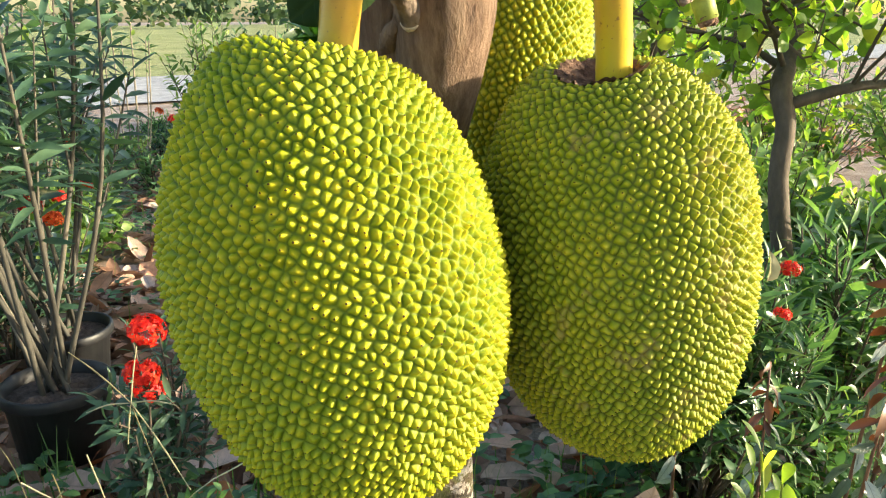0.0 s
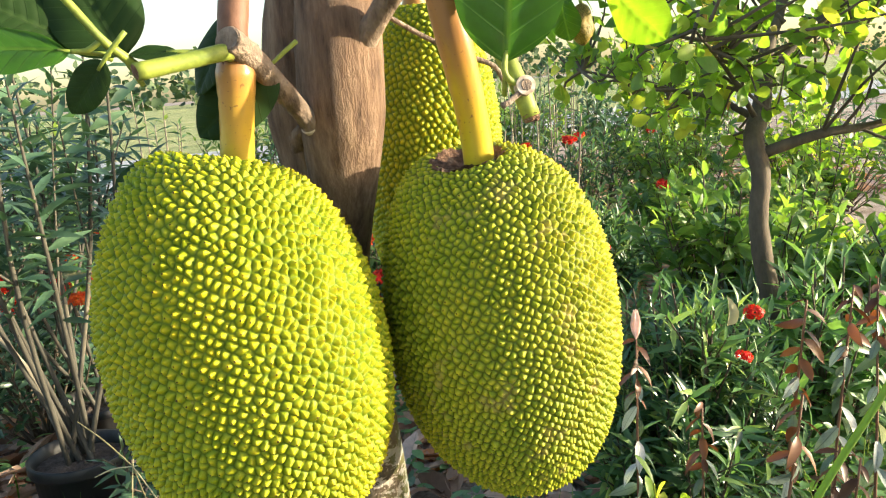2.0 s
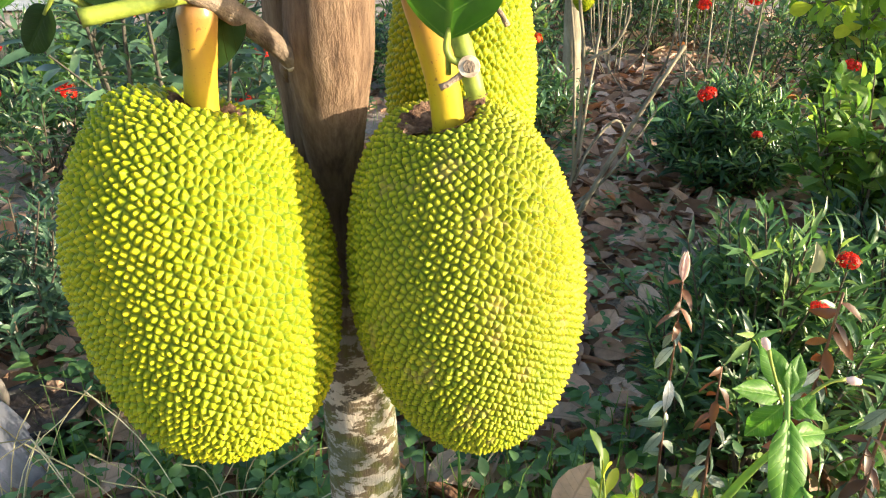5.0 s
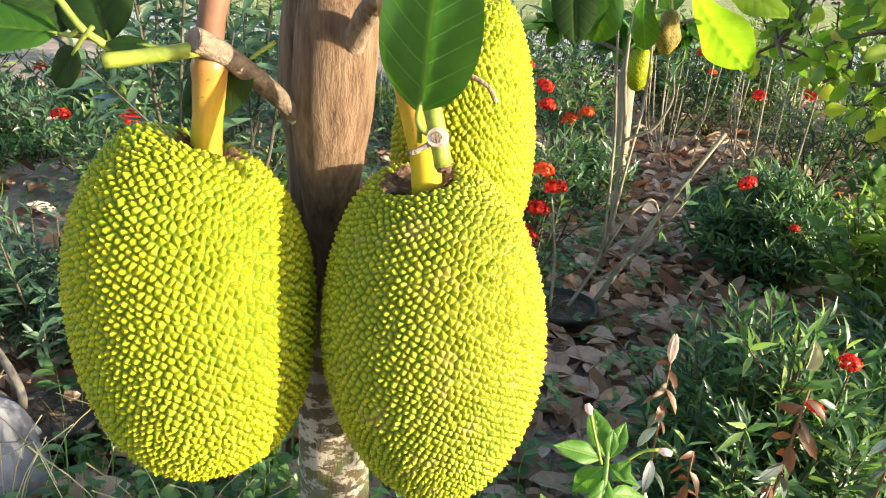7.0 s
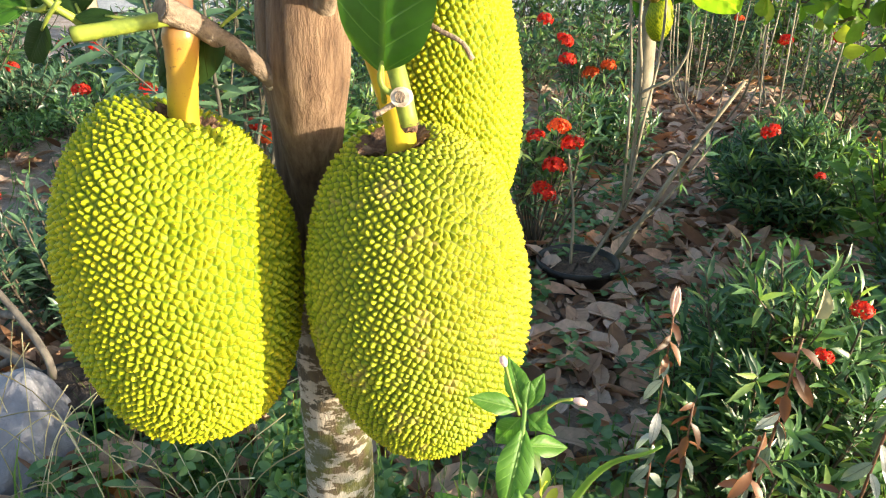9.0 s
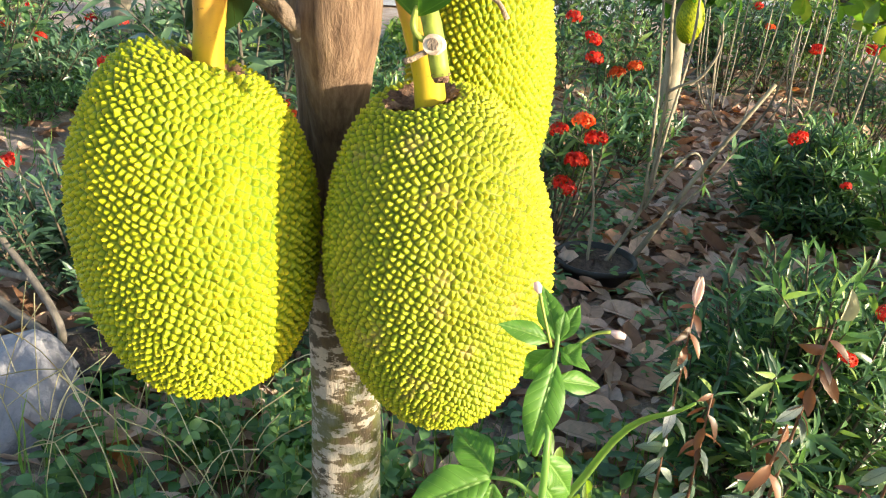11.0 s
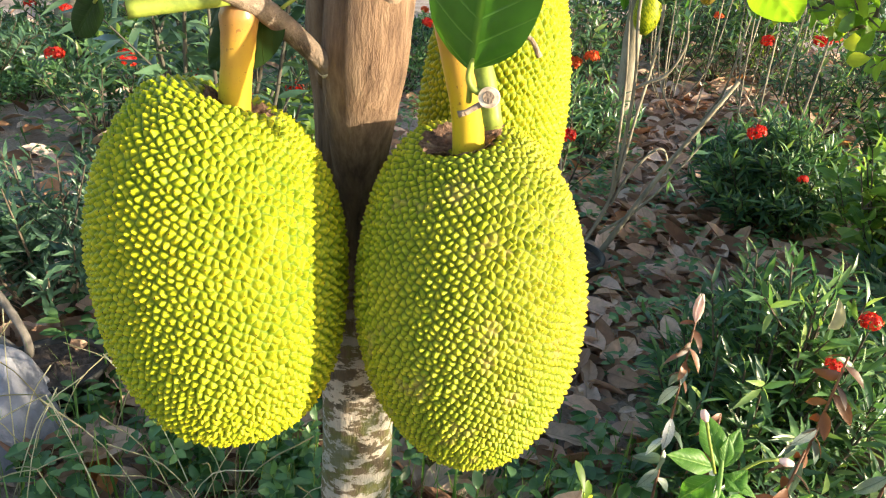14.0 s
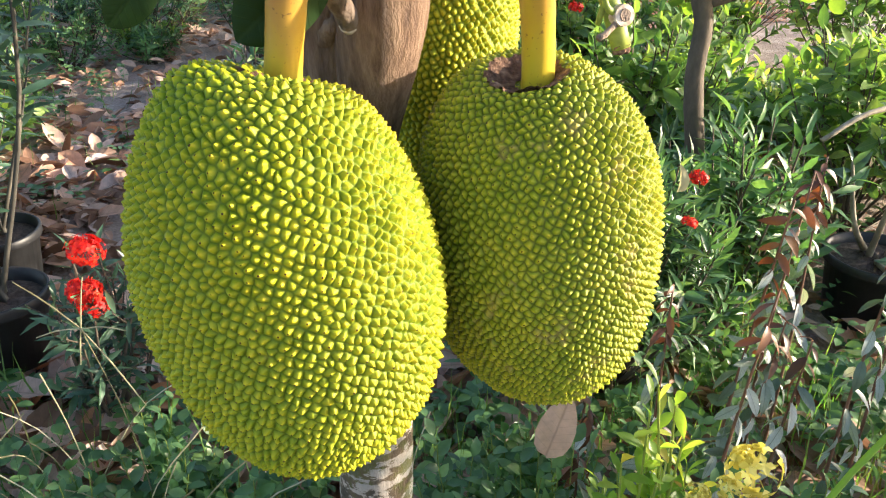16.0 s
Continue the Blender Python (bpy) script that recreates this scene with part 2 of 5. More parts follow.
def trunk_material():
    m, t, bsdf, _ = nodes_of("jackfruit tree bark")
    streak, fine = noise_node(t, 70, 7, 0.7, (1, 1, 0.16)), noise_node(t, 230, 6, 0.7, (1, 1, 0.28))
    bark = ramp_node(t, [(0.3, (0.075, 0.040, 0.024)), (0.5, (0.215, 0.13, 0.08)), (0.72, (0.37, 0.25, 0.165))])
    t.links.new(streak.outputs["Fac"], bark.inputs["Fac"])
    co = t.nodes.new("ShaderNodeTexCoord")
    sep = t.nodes.new("ShaderNodeSeparateXYZ")
    t.links.new(co.outputs["Object"], sep.inputs["Vector"])
    low = t.nodes.new("ShaderNodeMapRange")  # lichen and moss grow on the old bark near the ground
    low.inputs["From Min"].default_value, low.inputs["From Max"].default_value = 0.96, 0.78
    t.links.new(sep.outputs["Z"], low.inputs["Value"])
    ring = noise_node(t, 30, 7, 0.72, (1, 1, 1.9))
    patch = ramp_node(t, [(0.50, (0, 0, 0)), (0.53, (1, 1, 1))])
    t.links.new(ring.outputs["Fac"], patch.inputs["Fac"])
    moss = noise_node(t, 16, 5, 0.65)
    old = ramp_node(t, [(0.35, (0.07, 0.06, 0.04)), (0.46, (0.14, 0.10, 0.06)), (0.54, (0.12, 0.12, 0.03)), (0.66, (0.15, 0.16, 0.12))])
    t.links.new(moss.outputs["Fac"], old.inputs["Fac"])
    pale = ramp_node(t, [(0.4, (0.56, 0.48, 0.40)), (0.6, (0.34, 0.34, 0.31))])
    t.links.new(moss.outputs["Fac"], pale.inputs["Fac"])
    lichen = mixed(t, "MIX", patch.outputs["Color"], old.outputs["Color"], pale.outputs["Color"])
    c = mixed(t, "MIX", low.outputs["Result"], bark.outputs["Color"], lichen)
    t.links.new(c, bsdf.inputs["Base Color"])
    bsdf.inputs["Roughness"].default_value = 0.8
    add = t.nodes.new("ShaderNodeMath")
    t.links.new(streak.outputs["Fac"], add.inputs[0])
    t.links.new(fine.outputs["Fac"], add.inputs[1])
    bumped(t, bsdf, add.outputs[0], 1.0, 0.006)
    return m


MAT_TRUNK = trunk_material()
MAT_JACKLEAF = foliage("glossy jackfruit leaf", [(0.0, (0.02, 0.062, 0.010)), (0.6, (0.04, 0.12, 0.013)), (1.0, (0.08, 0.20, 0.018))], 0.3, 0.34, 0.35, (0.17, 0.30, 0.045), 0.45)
# same leaf as above, with the crown's shade put into a darker colour
MAT_SHADEDJACK = foliage("shaded jackfruit leaf", [(0.0, (0.010, 0.028, 0.006)), (1.0, (0.022, 0.055, 0.010))], 0.6, 0.10, 0.2, (0.06, 0.10, 0.03), 0.18)
MAT_NARROW = foliage("narrow shrub leaf", [(0.0, (0.03, 0.075, 0.042)), (0.45, (0.07, 0.15, 0.072)), (0.8, (0.125, 0.235, 0.09)), (1.0, (0.28, 0.37, 0.11))], 0.32, 0.26)
MAT_DARKLEAF = foliage("dark shrub leaf", [(0.0, (0.03, 0.07, 0.046)), (0.6, (0.07, 0.14, 0.085)), (1.0, (0.13, 0.225, 0.12))], 0.34, 0.22)
MAT_LIGHTLEAF = foliage("light green leaf", [(0.0, (0.065, 0.14, 0.04)), (0.5, (0.13, 0.235, 0.06)), (1.0, (0.27, 0.35, 0.08))], 0.4, 0.36, 0.3, (0.25, 0.34, 0.07))
MAT_FRESH = foliage("fresh green weed leaf", [(0.0, (0.05, 0.15, 0.02)), (0.6, (0.09, 0.22, 0.03)), (1.0, (0.17, 0.31, 0.05))], 0.45, 0.3, 0.6, (0.24, 0.38, 0.11), 0.35)
# backlit leaf: the sun's glow is put into a brighter colour
MAT_SUNLEAF = foliage("sunlit yellow-green leaf", [(0.0, (0.14, 0.27, 0.02)), (1.0, (0.26, 0.38, 0.03))], 0.5, 0.55, 0.3, (0.3, 0.4, 0.06), 0.3)
MAT_TREELEAF = foliage("yellow-green tree leaf", [(0.0, (0.09, 0.17, 0.03)), (0.45, (0.18, 0.30, 0.04)), (0.8, (0.31, 0.40, 0.055)), (0.95, (0.45, 0.45, 0.07)), (1.0, (0.32, 0.16, 0.06))], 0.42, 0.5)
MAT_WEED = foliage("weed leaf", [(0.0, (0.045, 0.11, 0.038)), (0.5, (0.105, 0.22, 0.08)), (1.0, (0.20, 0.33, 0.12))], 0.40, 0.26)
MAT_SILVER = foliage("silvery purple-green leaf", [(0.0, (0.07, 0.12, 0.08)), (0.4, (0.17, 0.23, 0.18)), (0.75, (0.38, 0.43, 0.40)), (1.0, (0.55, 0.54, 0.55))], 0.35, 0.12, 0.7, (0.05, 0.075, 0.05), 0.7)
MAT_RUST = foliage("rust-brown young leaf", [(0.0, (0.06, 0.024, 0.012)), (0.6, (0.13, 0.052, 0.022)), (1.0, (0.22, 0.09, 0.035))], 0.45, 0.16, 0, (0, 0, 0), 0.5, (1.0, 0.6, 0.3))
MAT_DEAD = foliage("fallen leaf", [(0.0, (0.14, 0.07, 0.04)), (0.25, (0.38, 0.225, 0.15)), (0.55, (0.61, 0.415, 0.31)), (0.88, (0.75, 0.57, 0.47)), (1.0, (0.62, 0.24, 0.07))], 0.75, 0.1, 0.35, (0.16, 0.09, 0.06), 0.25, (1.0, 0.8, 0.6))
MAT_STRAW = foliage("dry grass", [(0.0, (0.22, 0.19, 0.09)), (0.6, (0.48, 0.43, 0.26)), (1.0, (0.66, 0.62, 0.46))], 0.6, 0.2, 0, (0, 0, 0), 0.3, (1, 1, 0.7))
MAT_GRASS = foliage("grass blade", [(0.0, (0.06, 0.14, 0.03)), (0.6, (0.13, 0.26, 0.055)), (1.0, (0.30, 0.38, 0.10))], 0.5, 0.3)
MAT_RED = foliage("red petals", [(0.0, (0.45, 0.012, 0.010)), (0.6, (0.68, 0.03, 0.018)), (1.0, (0.80, 0.10, 0.03))], 0.5, 0.25, 0, (0, 0, 0), 0.3, (1.0, 0.35, 0.3))
MAT_ORANGE = foliage("orange-red petals", [(0.0, (0.60, 0.06, 0.012)), (1.0, (0.85, 0.20, 0.04))], 0.5, 0.25, 0, (0, 0, 0), 0.3, (1.0, 0.5, 0.3))
MAT_PINK = foliage("pink petals", [(0.0, (0.55, 0.03, 0.16)), (1.0, (0.80, 0.12, 0.30))], 0.5, 0.25, 0, (0, 0, 0), 0.3, (1.0, 0.4, 0.6))
MAT_YELLOW = foliage("yellow petals", [(0.0, (0.42, 0.34, 0.05)), (0.5, (0.66, 0.58, 0.14)), (1.0, (0.80, 0.75, 0.35))], 0.5, 0.25, 0, (0, 0, 0), 0.3, (1.0, 1.0, 0.5))
MAT_BUD = foliage("pale pink bud", [(0.0, (0.62, 0.48, 0.46)), (1.0, (0.80, 0.66, 0.63))], 0.5, 0.2, 0, (0, 0, 0), 0.3, (1, 0.9, 0.85))
MAT_FAR = foliage("distant foliage", [(0.0, (0.03, 0.06, 0.03)), (0.6, (0.07, 0.12, 0.055)), (1.0, (0.13, 0.18, 0.08))], 0.7, 0.15)


# ---- building helpers ----
RNG = np.random.default_rng(7)


def mesh_of(name, verts, faces, material, smooth=True, uv=None):
    me = bpy.data.meshes.new(name)
    me.from_pydata([tuple(v) for v in np.asarray(verts, float).tolist()], [], [tuple(f) for f in (faces.tolist() if hasattr(faces, "tolist") else faces)])
    if uv is not None:
        layer = me.uv_layers.new(name="UVMap")
        corner = np.empty(len(me.loops), np.int32)
        me.loops.foreach_get("vertex_index", corner)
        layer.data.foreach_set("uv", np.asarray(uv, np.float32)[corner].ravel())
    if smooth:
        me.polygons.foreach_set("use_smooth", np.ones(len(me.polygons), bool))
    me.materials.append(material)
    me.update()
    return me


def thing(name, label, category, at=(0, 0, 0), group="", kind=""):
    ob = new(name)
    ob.empty_display_size = 0.05
    ob.location = at
    return tagged(ob, label, category, group, kind)


def part(name, me, parent, label="", kind=""):
    """One mesh in world coordinates, hung under a thing or a part."""
    ob = new(name, me)
    ob.parent = parent
    if label or kind:
        tagged(ob, label=label, kind=kind)
    p, back = parent, Vector((0, 0, 0))
    while p:
        back += p.location
        p = p.parent
    ob.location = -back
    return ob


class Build:
    """Gathers pieces of one mesh."""

    def __init__(self):
        self.v, self.f, self.uv, self.n = [], [], [], 0

    def add(self, v, f, uv=None):
        v = np.asarray(v, float)
        self.v.append(v)
        self.f += [tuple(int(i) + self.n for i in q) for q in f]
        self.uv.append(np.zeros((len(v), 2)) if uv is None else np.asarray(uv, float))
        self.n += len(v)

    def mesh(self, name, material, smooth=True):
        return mesh_of(name, np.vstack(self.v), self.f, material, smooth, np.vstack(self.uv))


def smooth_line(points, n):
    """A smooth curve of n points through the given ones."""
    p = np.asarray(points, float)
    if len(p) == 2:
        return p[0] + np.linspace(0, 1, n)[:, None] * (p[1] - p[0])
    q = np.vstack([2 * p[0] - p[1], p, 2 * p[-1] - p[-2]])
    out = []
    for s in np.linspace(0, len(p) - 1 - 1e-6, n):
        i, u = int(s), s - int(s)
        a, b, c, d = q[i:i + 4]
        out.append(0.5 * (2 * b + (c - a) * u + (2 * a - 5 * b + 4 * c - d) * u * u + (3 * b - a - 3 * c + d) * u ** 3))
    return np.array(out)


def tube(points, radii, sides=8, n=10, rough=0.0, cap=True):
    """A tapered, closed tube along a curve."""
    line = smooth_line(points, n)
    r = np.interp(np.linspace(0, 1, n), np.linspace(0, 1, len(radii)), radii)
    way = np.gradient(line, axis=0)
    way /= np.linalg.norm(way, axis=1)[:, None] + 1e-12
    side = np.cross(way[0], (0.31, 0.87, 0.11))
    v = []
    for p, w, q in zip(line, way, r):
        side = side - w * (side @ w)
        side /= np.linalg.norm(side)
        up = np.cross(w, side)
        a = np.arange(sides) * 2 * np.pi / sides
        k = q * (1 + rough * RNG.normal(size=sides))
        v.append(p + (np.cos(a) * k)[:, None] * side + (np.sin(a) * k)[:, None] * up)
    v = np.vstack(v)
    f = [(i * sides + j, i * sides + (j + 1) % sides, (i + 1) * sides + (j + 1) % sides, (i + 1) * sides + j) for i in range(n - 1) for j in range(sides)]
    if cap:
        f += [tuple(range(sides))[::-1], tuple((n - 1) * sides + j for j in range(sides))]
    return v, f


def unit(a):
    a = np.asarray(a, float)
    return a / (np.linalg.norm(a, axis=-1, keepdims=True) + 1e-12)


OVAL = ((0.0, 0.10), (0.25, 0.80), (0.5, 1.0), (0.78, 0.72), (1.0, 0.03))
LANCE = ((0.0, 0.15), (0.3, 0.9), (0.6, 0.85), (1.0, 0.02))
OBOVATE = ((0.0, 0.08), (0.2, 0.45), (0.45, 0.85), (0.68, 1.0), (0.88, 0.72), (1.0, 0.12))
OVAL_FINE = ((0.0, 0.06), (0.12, 0.42), (0.3, 0.86), (0.48, 1.0), (0.68, 0.82), (0.86, 0.4), (1.0, 0.02))
BROAD = ((0.0, 0.06), (0.08, 0.5), (0.2, 0.82), (0.4, 1.0), (0.6, 0.98), (0.78, 0.78), (0.92, 0.4), (1.0, 0.03))


def leaves(at, way, face, length, width, shape=LANCE, bend=0.25, fold=0.15, wave=0.0):
    """Many leaves at once: base points, directions, face normals, lengths and widths. Returns vertices, faces and leaf coordinates."""
    at, way, face = np.atleast_2d(at).astype(float), unit(np.atleast_2d(way)), np.atleast_2d(face).astype(float)
    n = len(at)
    length, width, bend = np.broadcast_to(length, n).astype(float), np.broadcast_to(width, n).astype(float), np.broadcast_to(bend, n).astype(float)
    face = unit(face - way * np.sum(face * way, 1)[:, None])
    side = np.cross(way, face)
    s, w = np.array(shape).T
    k = len(s)
    mid = at[:, None] + way[:, None] * (length[:, None] * s)[..., None] - face[:, None] * (bend[:, None] * length[:, None] * s ** 2)[..., None]
    half = (width[:, None] * 0.5 * w)[..., None]
    up = face[:, None] * half * fold * 2
    ripple = face[:, None] * (wave * width[:, None] * np.sin(s * 17 + RNG.uniform(0, 6, (n, 1))))[..., None] if wave else 0
    v = np.stack([mid - side[:, None] * half + up + ripple, mid, mid + side[:, None] * half + up - ripple], 2).reshape(n, k * 3, 3)
    one = [(3 * i + j, 3 * i + j + 1, 3 * i + j + 4, 3 * i + j + 3) for i in range(k - 1) for j in range(2)]
    f = (np.array(one)[None] + (np.arange(n) * k * 3)[:, None, None]).reshape(-1, 4)
    uv = np.tile(np.stack([np.stack([-w, s], 1), np.stack([0 * w, s], 1), np.stack([w, s], 1)], 1).reshape(-1, 2), (n, 1))
    return v.reshape(-1, 3), f, uv


def fine_leaf(at, way, face, length, width, shape=BROAD, bend=0.15, fold=0.12, wave=0.015, quilt=0.016, curl=0.25):
    """One large leaf as a fine grid: creased midrib, blade raised between the side veins, margin curled and waved."""
    at, way, face = np.array(at, float), unit(way), np.array(face, float)
    face = unit(face - way * (face @ way))
    side = np.cross(way, face)
    k, m = 56, 17
    prof = smooth_line([(a, b, 0) for a, b in shape], k)
    s, w = np.meshgrid(prof[:, 0], np.ones(m), indexing="ij")[0], np.clip(prof[:, 1], 0.01, 1.1)[:, None] * np.ones((1, m))
    u = np.ones((k, 1)) * np.linspace(-1, 1, m)[None]
    half = 0.5 * width * w
    phase = RNG.uniform(0, 6)
    run = np.mod(8 * (s - 0.22 * np.abs(u * w)), 1)
    lift = fold * np.abs(u) * 2 * half - curl * u * u * half + wave * width * np.sin(13 * s + phase + np.sign(u)) * np.abs(u) ** 2
    lift = lift + quilt * width * (np.sin(np.pi * run) ** 0.7 * (1 - u ** 4) - 1.2 * np.exp(-(u * w / 0.09) ** 2))
    lift = lift + 0.035 * width * np.sin(5 * s + phase) * u
    v = at + way * (length * s)[..., None] - face * (bend * length * s ** 2)[..., None] + side * (u * half)[..., None] + face * lift[..., None]
    i = np.arange(k * m).reshape(k, m)
    f = np.stack([i[:-1, :-1], i[:-1, 1:], i[1:, 1:], i[1:, :-1]], -1).reshape(-1, 4)
    return v.reshape(-1, 3), f, np.stack([u * w, s], -1).reshape(-1, 2)


def leaf_mesh(name, sets, material):
    v, f, uv, n = [], [], [], 0
    for a, b, c in sets:
        v.append(a), f.append(b + n), uv.append(c)
        n += len(a)
    return mesh_of(name, np.vstack(v), np.vstack(f), material, True, np.vstack(uv))


def scatter_dirs(n, low=-0.2):
    d = unit(RNG.normal(size=(n * 3, 3)))
    return d[d[:, 2] > low][:n]


# ---- ground, road, field ----
def ground_height(x, y):
    x, y = np.asarray(x, float), np.asarray(y, float)
    near = np.exp(-((x / 9) ** 2 + ((y - 3) / 9) ** 2))
    bumps = 0.022 * np.sin(2.1 * x + 1.3 * np.sin(1.7 * y)) * np.cos(1.9 * y + 0.6) + 0.012 * np.sin(6.3 * x + 2.2 * y) * np.cos(5.1 * y - 1.4 * x)
    return near * bumps - 0.012 * np.clip(y - 2.0, 0, 6)


def build_ground():
    u = np.linspace(-1, 1, 190)
    g = 0.9 * np.sinh(u * 7.2) / np.sinh(1.0) * 1.0
    x, y = np.meshgrid(g, g + 2.0)
    z = ground_height(x, y)
    v = np.stack([x, y, z], -1).reshape(-1, 3)
    n = len(u)
    i = np.arange(n * n).reshape(n, n)
    f = np.stack([i[:-1, :-1], i[:-1, 1:], i[1:, 1:], i[1:, :-1]], -1).reshape(-1, 4)
    ob = new("ground", mesh_of("ground", v, f, MAT_GROUND))
    tagged(ob, "brown-grey garden earth strewn with dry leaves", "ground", kind="structure")


def sheet(name, label, category, corners, z, material, steps=24, lift=0.0):
    a, b, c, d = [np.array(p, float) for p in corners]
    s = np.linspace(0, 1, steps)
    U, V = np.meshgrid(s, s)
    p = (a * (1 - U[..., None]) + b * U[..., None]) * (1 - V[..., None]) + (d * (1 - U[..., None]) + c * U[..., None]) * V[..., None]
    zz = z + lift * np.clip(V * 6, 0, 1) + 0.03 * lift * np.sin(9 * U + 7 * V)
    v = np.dstack([p, zz]).reshape(-1, 3)
    i = np.arange(steps * steps).reshape(steps, steps)
    f = np.stack([i[:-1, :-1], i[:-1, 1:], i[1:, 1:], i[1:, :-1]], -1).reshape(-1, 4)
    ob = new(name, mesh_of(name, v, f, material))
    tagged(ob, label, category, kind="structure")


build_ground()
ROAD_WAY = np.array([0.80, 0.60])   # along the road
ROAD_OUT = np.array([-0.60, 0.80])  # away from the garden
R0 = np.array([-7.6, 10.2])
sheet("road", "pale grey gravel road beyond the garden", "road",
      (R0 - 60 * ROAD_WAY, R0 + 60 * ROAD_WAY, R0 + 60 * ROAD_WAY + 6.0 * ROAD_OUT, R0 - 60 * ROAD_WAY + 6.0 * ROAD_OUT), -0.03, MAT_ROAD)
F0 = R0 + 6.0 * ROAD_OUT
sheet("field", "yellow-green grass field on a low bank", "field",
      (F0 - 180 * ROAD_WAY, F0 + 180 * ROAD_WAY, F0 + 180 * ROAD_WAY + 140 * ROAD_OUT, F0 - 180 * ROAD_WAY + 140 * ROAD_OUT), -0.05, MAT_FIELD, 40, 0.35)


# ---- jackfruit tree ----
def build_tree():
    tree = thing("jackfruit_tree", "young jackfruit tree with smooth brown trunk and lichen-patched base", "tree", (-0.03, 0.87, 0))
    pts = [(-0.035, 0.90, -0.06), (-0.03, 0.885, 0.10), (-0.022, 0.855, 0.45), (-0.018, 0.838, 0.68), (-0.030, 0.822, 0.95),
           (-0.040, 0.818, 1.12), (-0.050, 0.816, 1.20), (-0.042, 0.812, 1.28), (-0.01, 0.80, 1.45), (-0.02, 0.80, 1.80), (0.0, 0.82, 2.2)]
    v, f = tube(pts, [0.075, 0.060, 0.054, 0.050, 0.042, 0.041, 0.043, 0.045, 0.042, 0.036, 0.015], 28, 70, 0.004)
    b = Build()
    b.add(v, f)
    # the second lobe of the trunk, with a crease between the two
    v, f = tube([(-0.018, 0.816, 0.96), (-0.012, 0.800, 1.05), (-0.002, 0.780, 1.13), (0.004, 0.772, 1.19), (0.008, 0.772, 1.27), (0.012, 0.782, 1.42), (0.0, 0.80, 1.70)], [0.020, 0.031, 0.041, 0.048, 0.048, 0.043, 0.03], 24, 40, 0.004)
    b.add(v, f)
    v, f = tube([(-0.060, 0.800, 1.140), (-0.054, 0.785, 1.155), (-0.044, 0.770, 1.170), (-0.034, 0.757, 1.184)], [0.004, 0.008, 0.011, 0.010], 10, 8, 0.12)
    b.add(v, f)
    part("trunk", b.mesh("trunk", MAT_TRUNK), tree)
    b = Build()
    v, f = tube([(-0.060, 0.615, 1.270), (-0.052, 0.650, 1.254), (-0.042, 0.69, 1.228), (-0.030, 0.722, 1.201), (-0.023, 0.742, 1.183)], [0.0128, 0.0124, 0.0116, 0.0112, 0.0104, 0.0116], 22, 40, 0.018)
    b.add(v, f)
    sawn = part("dead_branch", b.mesh("dead_branch", MAT_DEADWOOD), tree, "grey weathered branch with a sawn end")
    v, f = tube([(-0.0236, 0.7405, 1.1846), (-0.0220, 0.7440, 1.1805), (-0.0216, 0.7448, 1.1790)], [0.0124, 0.0120, 0.0085], 14, 5, 0.04)
    part("broken_end", mesh_of("broken_end", v, f, MAT_CUT), sawn, "pale broken wood")
    v, f = tube([(-0.0598, 0.6160, 1.2698), (-0.0602, 0.6140, 1.2706)], [0.0118, 0.0112], 14, 2, 0.03)
    part("sawn_end", mesh_of("sawn_end", v, f, MAT_DEADWOOD, False), sawn, "grey weathered sawn wood")
    v, f = tube([(-0.068, 0.645, 1.245), (-0.064, 0.648, 1.29), (-0.055, 0.66, 1.36), (-0.04, 0.69, 1.46), (-0.015, 0.77, 1.58)], [0.015, 0.0145, 0.014, 0.014, 0.02], 12, 16, 0.03)
    part("branch", mesh_of("branch", v, f, MAT_REDBARK), tree, "reddish-brown young branch")
    v, f = tube([(-0.068, 0.640, 1.258), (-0.0640, 0.6160, 1.2590), (-0.0930, 0.5900, 1.2520), (-0.1245, 0.5610, 1.2450)], [0.0085, 0.0078, 0.0075, 0.0082], 14, 16, 0.02)
    stub = part("twig", mesh_of("twig", v, f, MAT_TWIG), tree, "cut green twig")
    v, f = tube([(-0.1242, 0.5612, 1.2451), (-0.1250, 0.5605, 1.2448)], [0.0074, 0.0066], 12, 2, 0.05)
    part("cut_end", mesh_of("cut_end", v, f, MAT_CORK, False), stub, "dark dry cut end")
    v, f = tube([(-0.1271, 0.5918, 1.2419), (-0.1401, 0.5766, 1.2597), (-0.1492, 0.5613, 1.2736), (-0.1650, 0.5500, 1.3010), (-0.1830, 0.5340, 1.3350)], [0.0048, 0.0042, 0.0040, 0.0036, 0.003], 9, 16, 0.02)
    shoot = part("twig", mesh_of("twig", v, f, MAT_TWIG), tree, "green shoot")
    v, f = tube([(-0.1492, 0.5613, 1.2736), (-0.1632, 0.5597, 1.2659), (-0.1772, 0.5581, 1.2661)], [0.0030, 0.0026, 0.0020], 8, 10)
    part("leaf_stalk", mesh_of("leaf_stalk", v, f, MAT_TWIG), shoot)
    # branch that carries the fruit beside the trunk
    v, f = tube([(0.01, 0.775, 1.225), (0.035, 0.755, 1.262), (0.075, 0.72, 1.305), (0.11, 0.69, 1.33), (0.125, 0.675, 1.34)], [0.016, 0.014, 0.012, 0.012, 0.013], 12, 14, 0.05)
    part("branch", mesh_of("branch", v, f, MAT_DEADWOOD), tree, "grey-brown side branch")
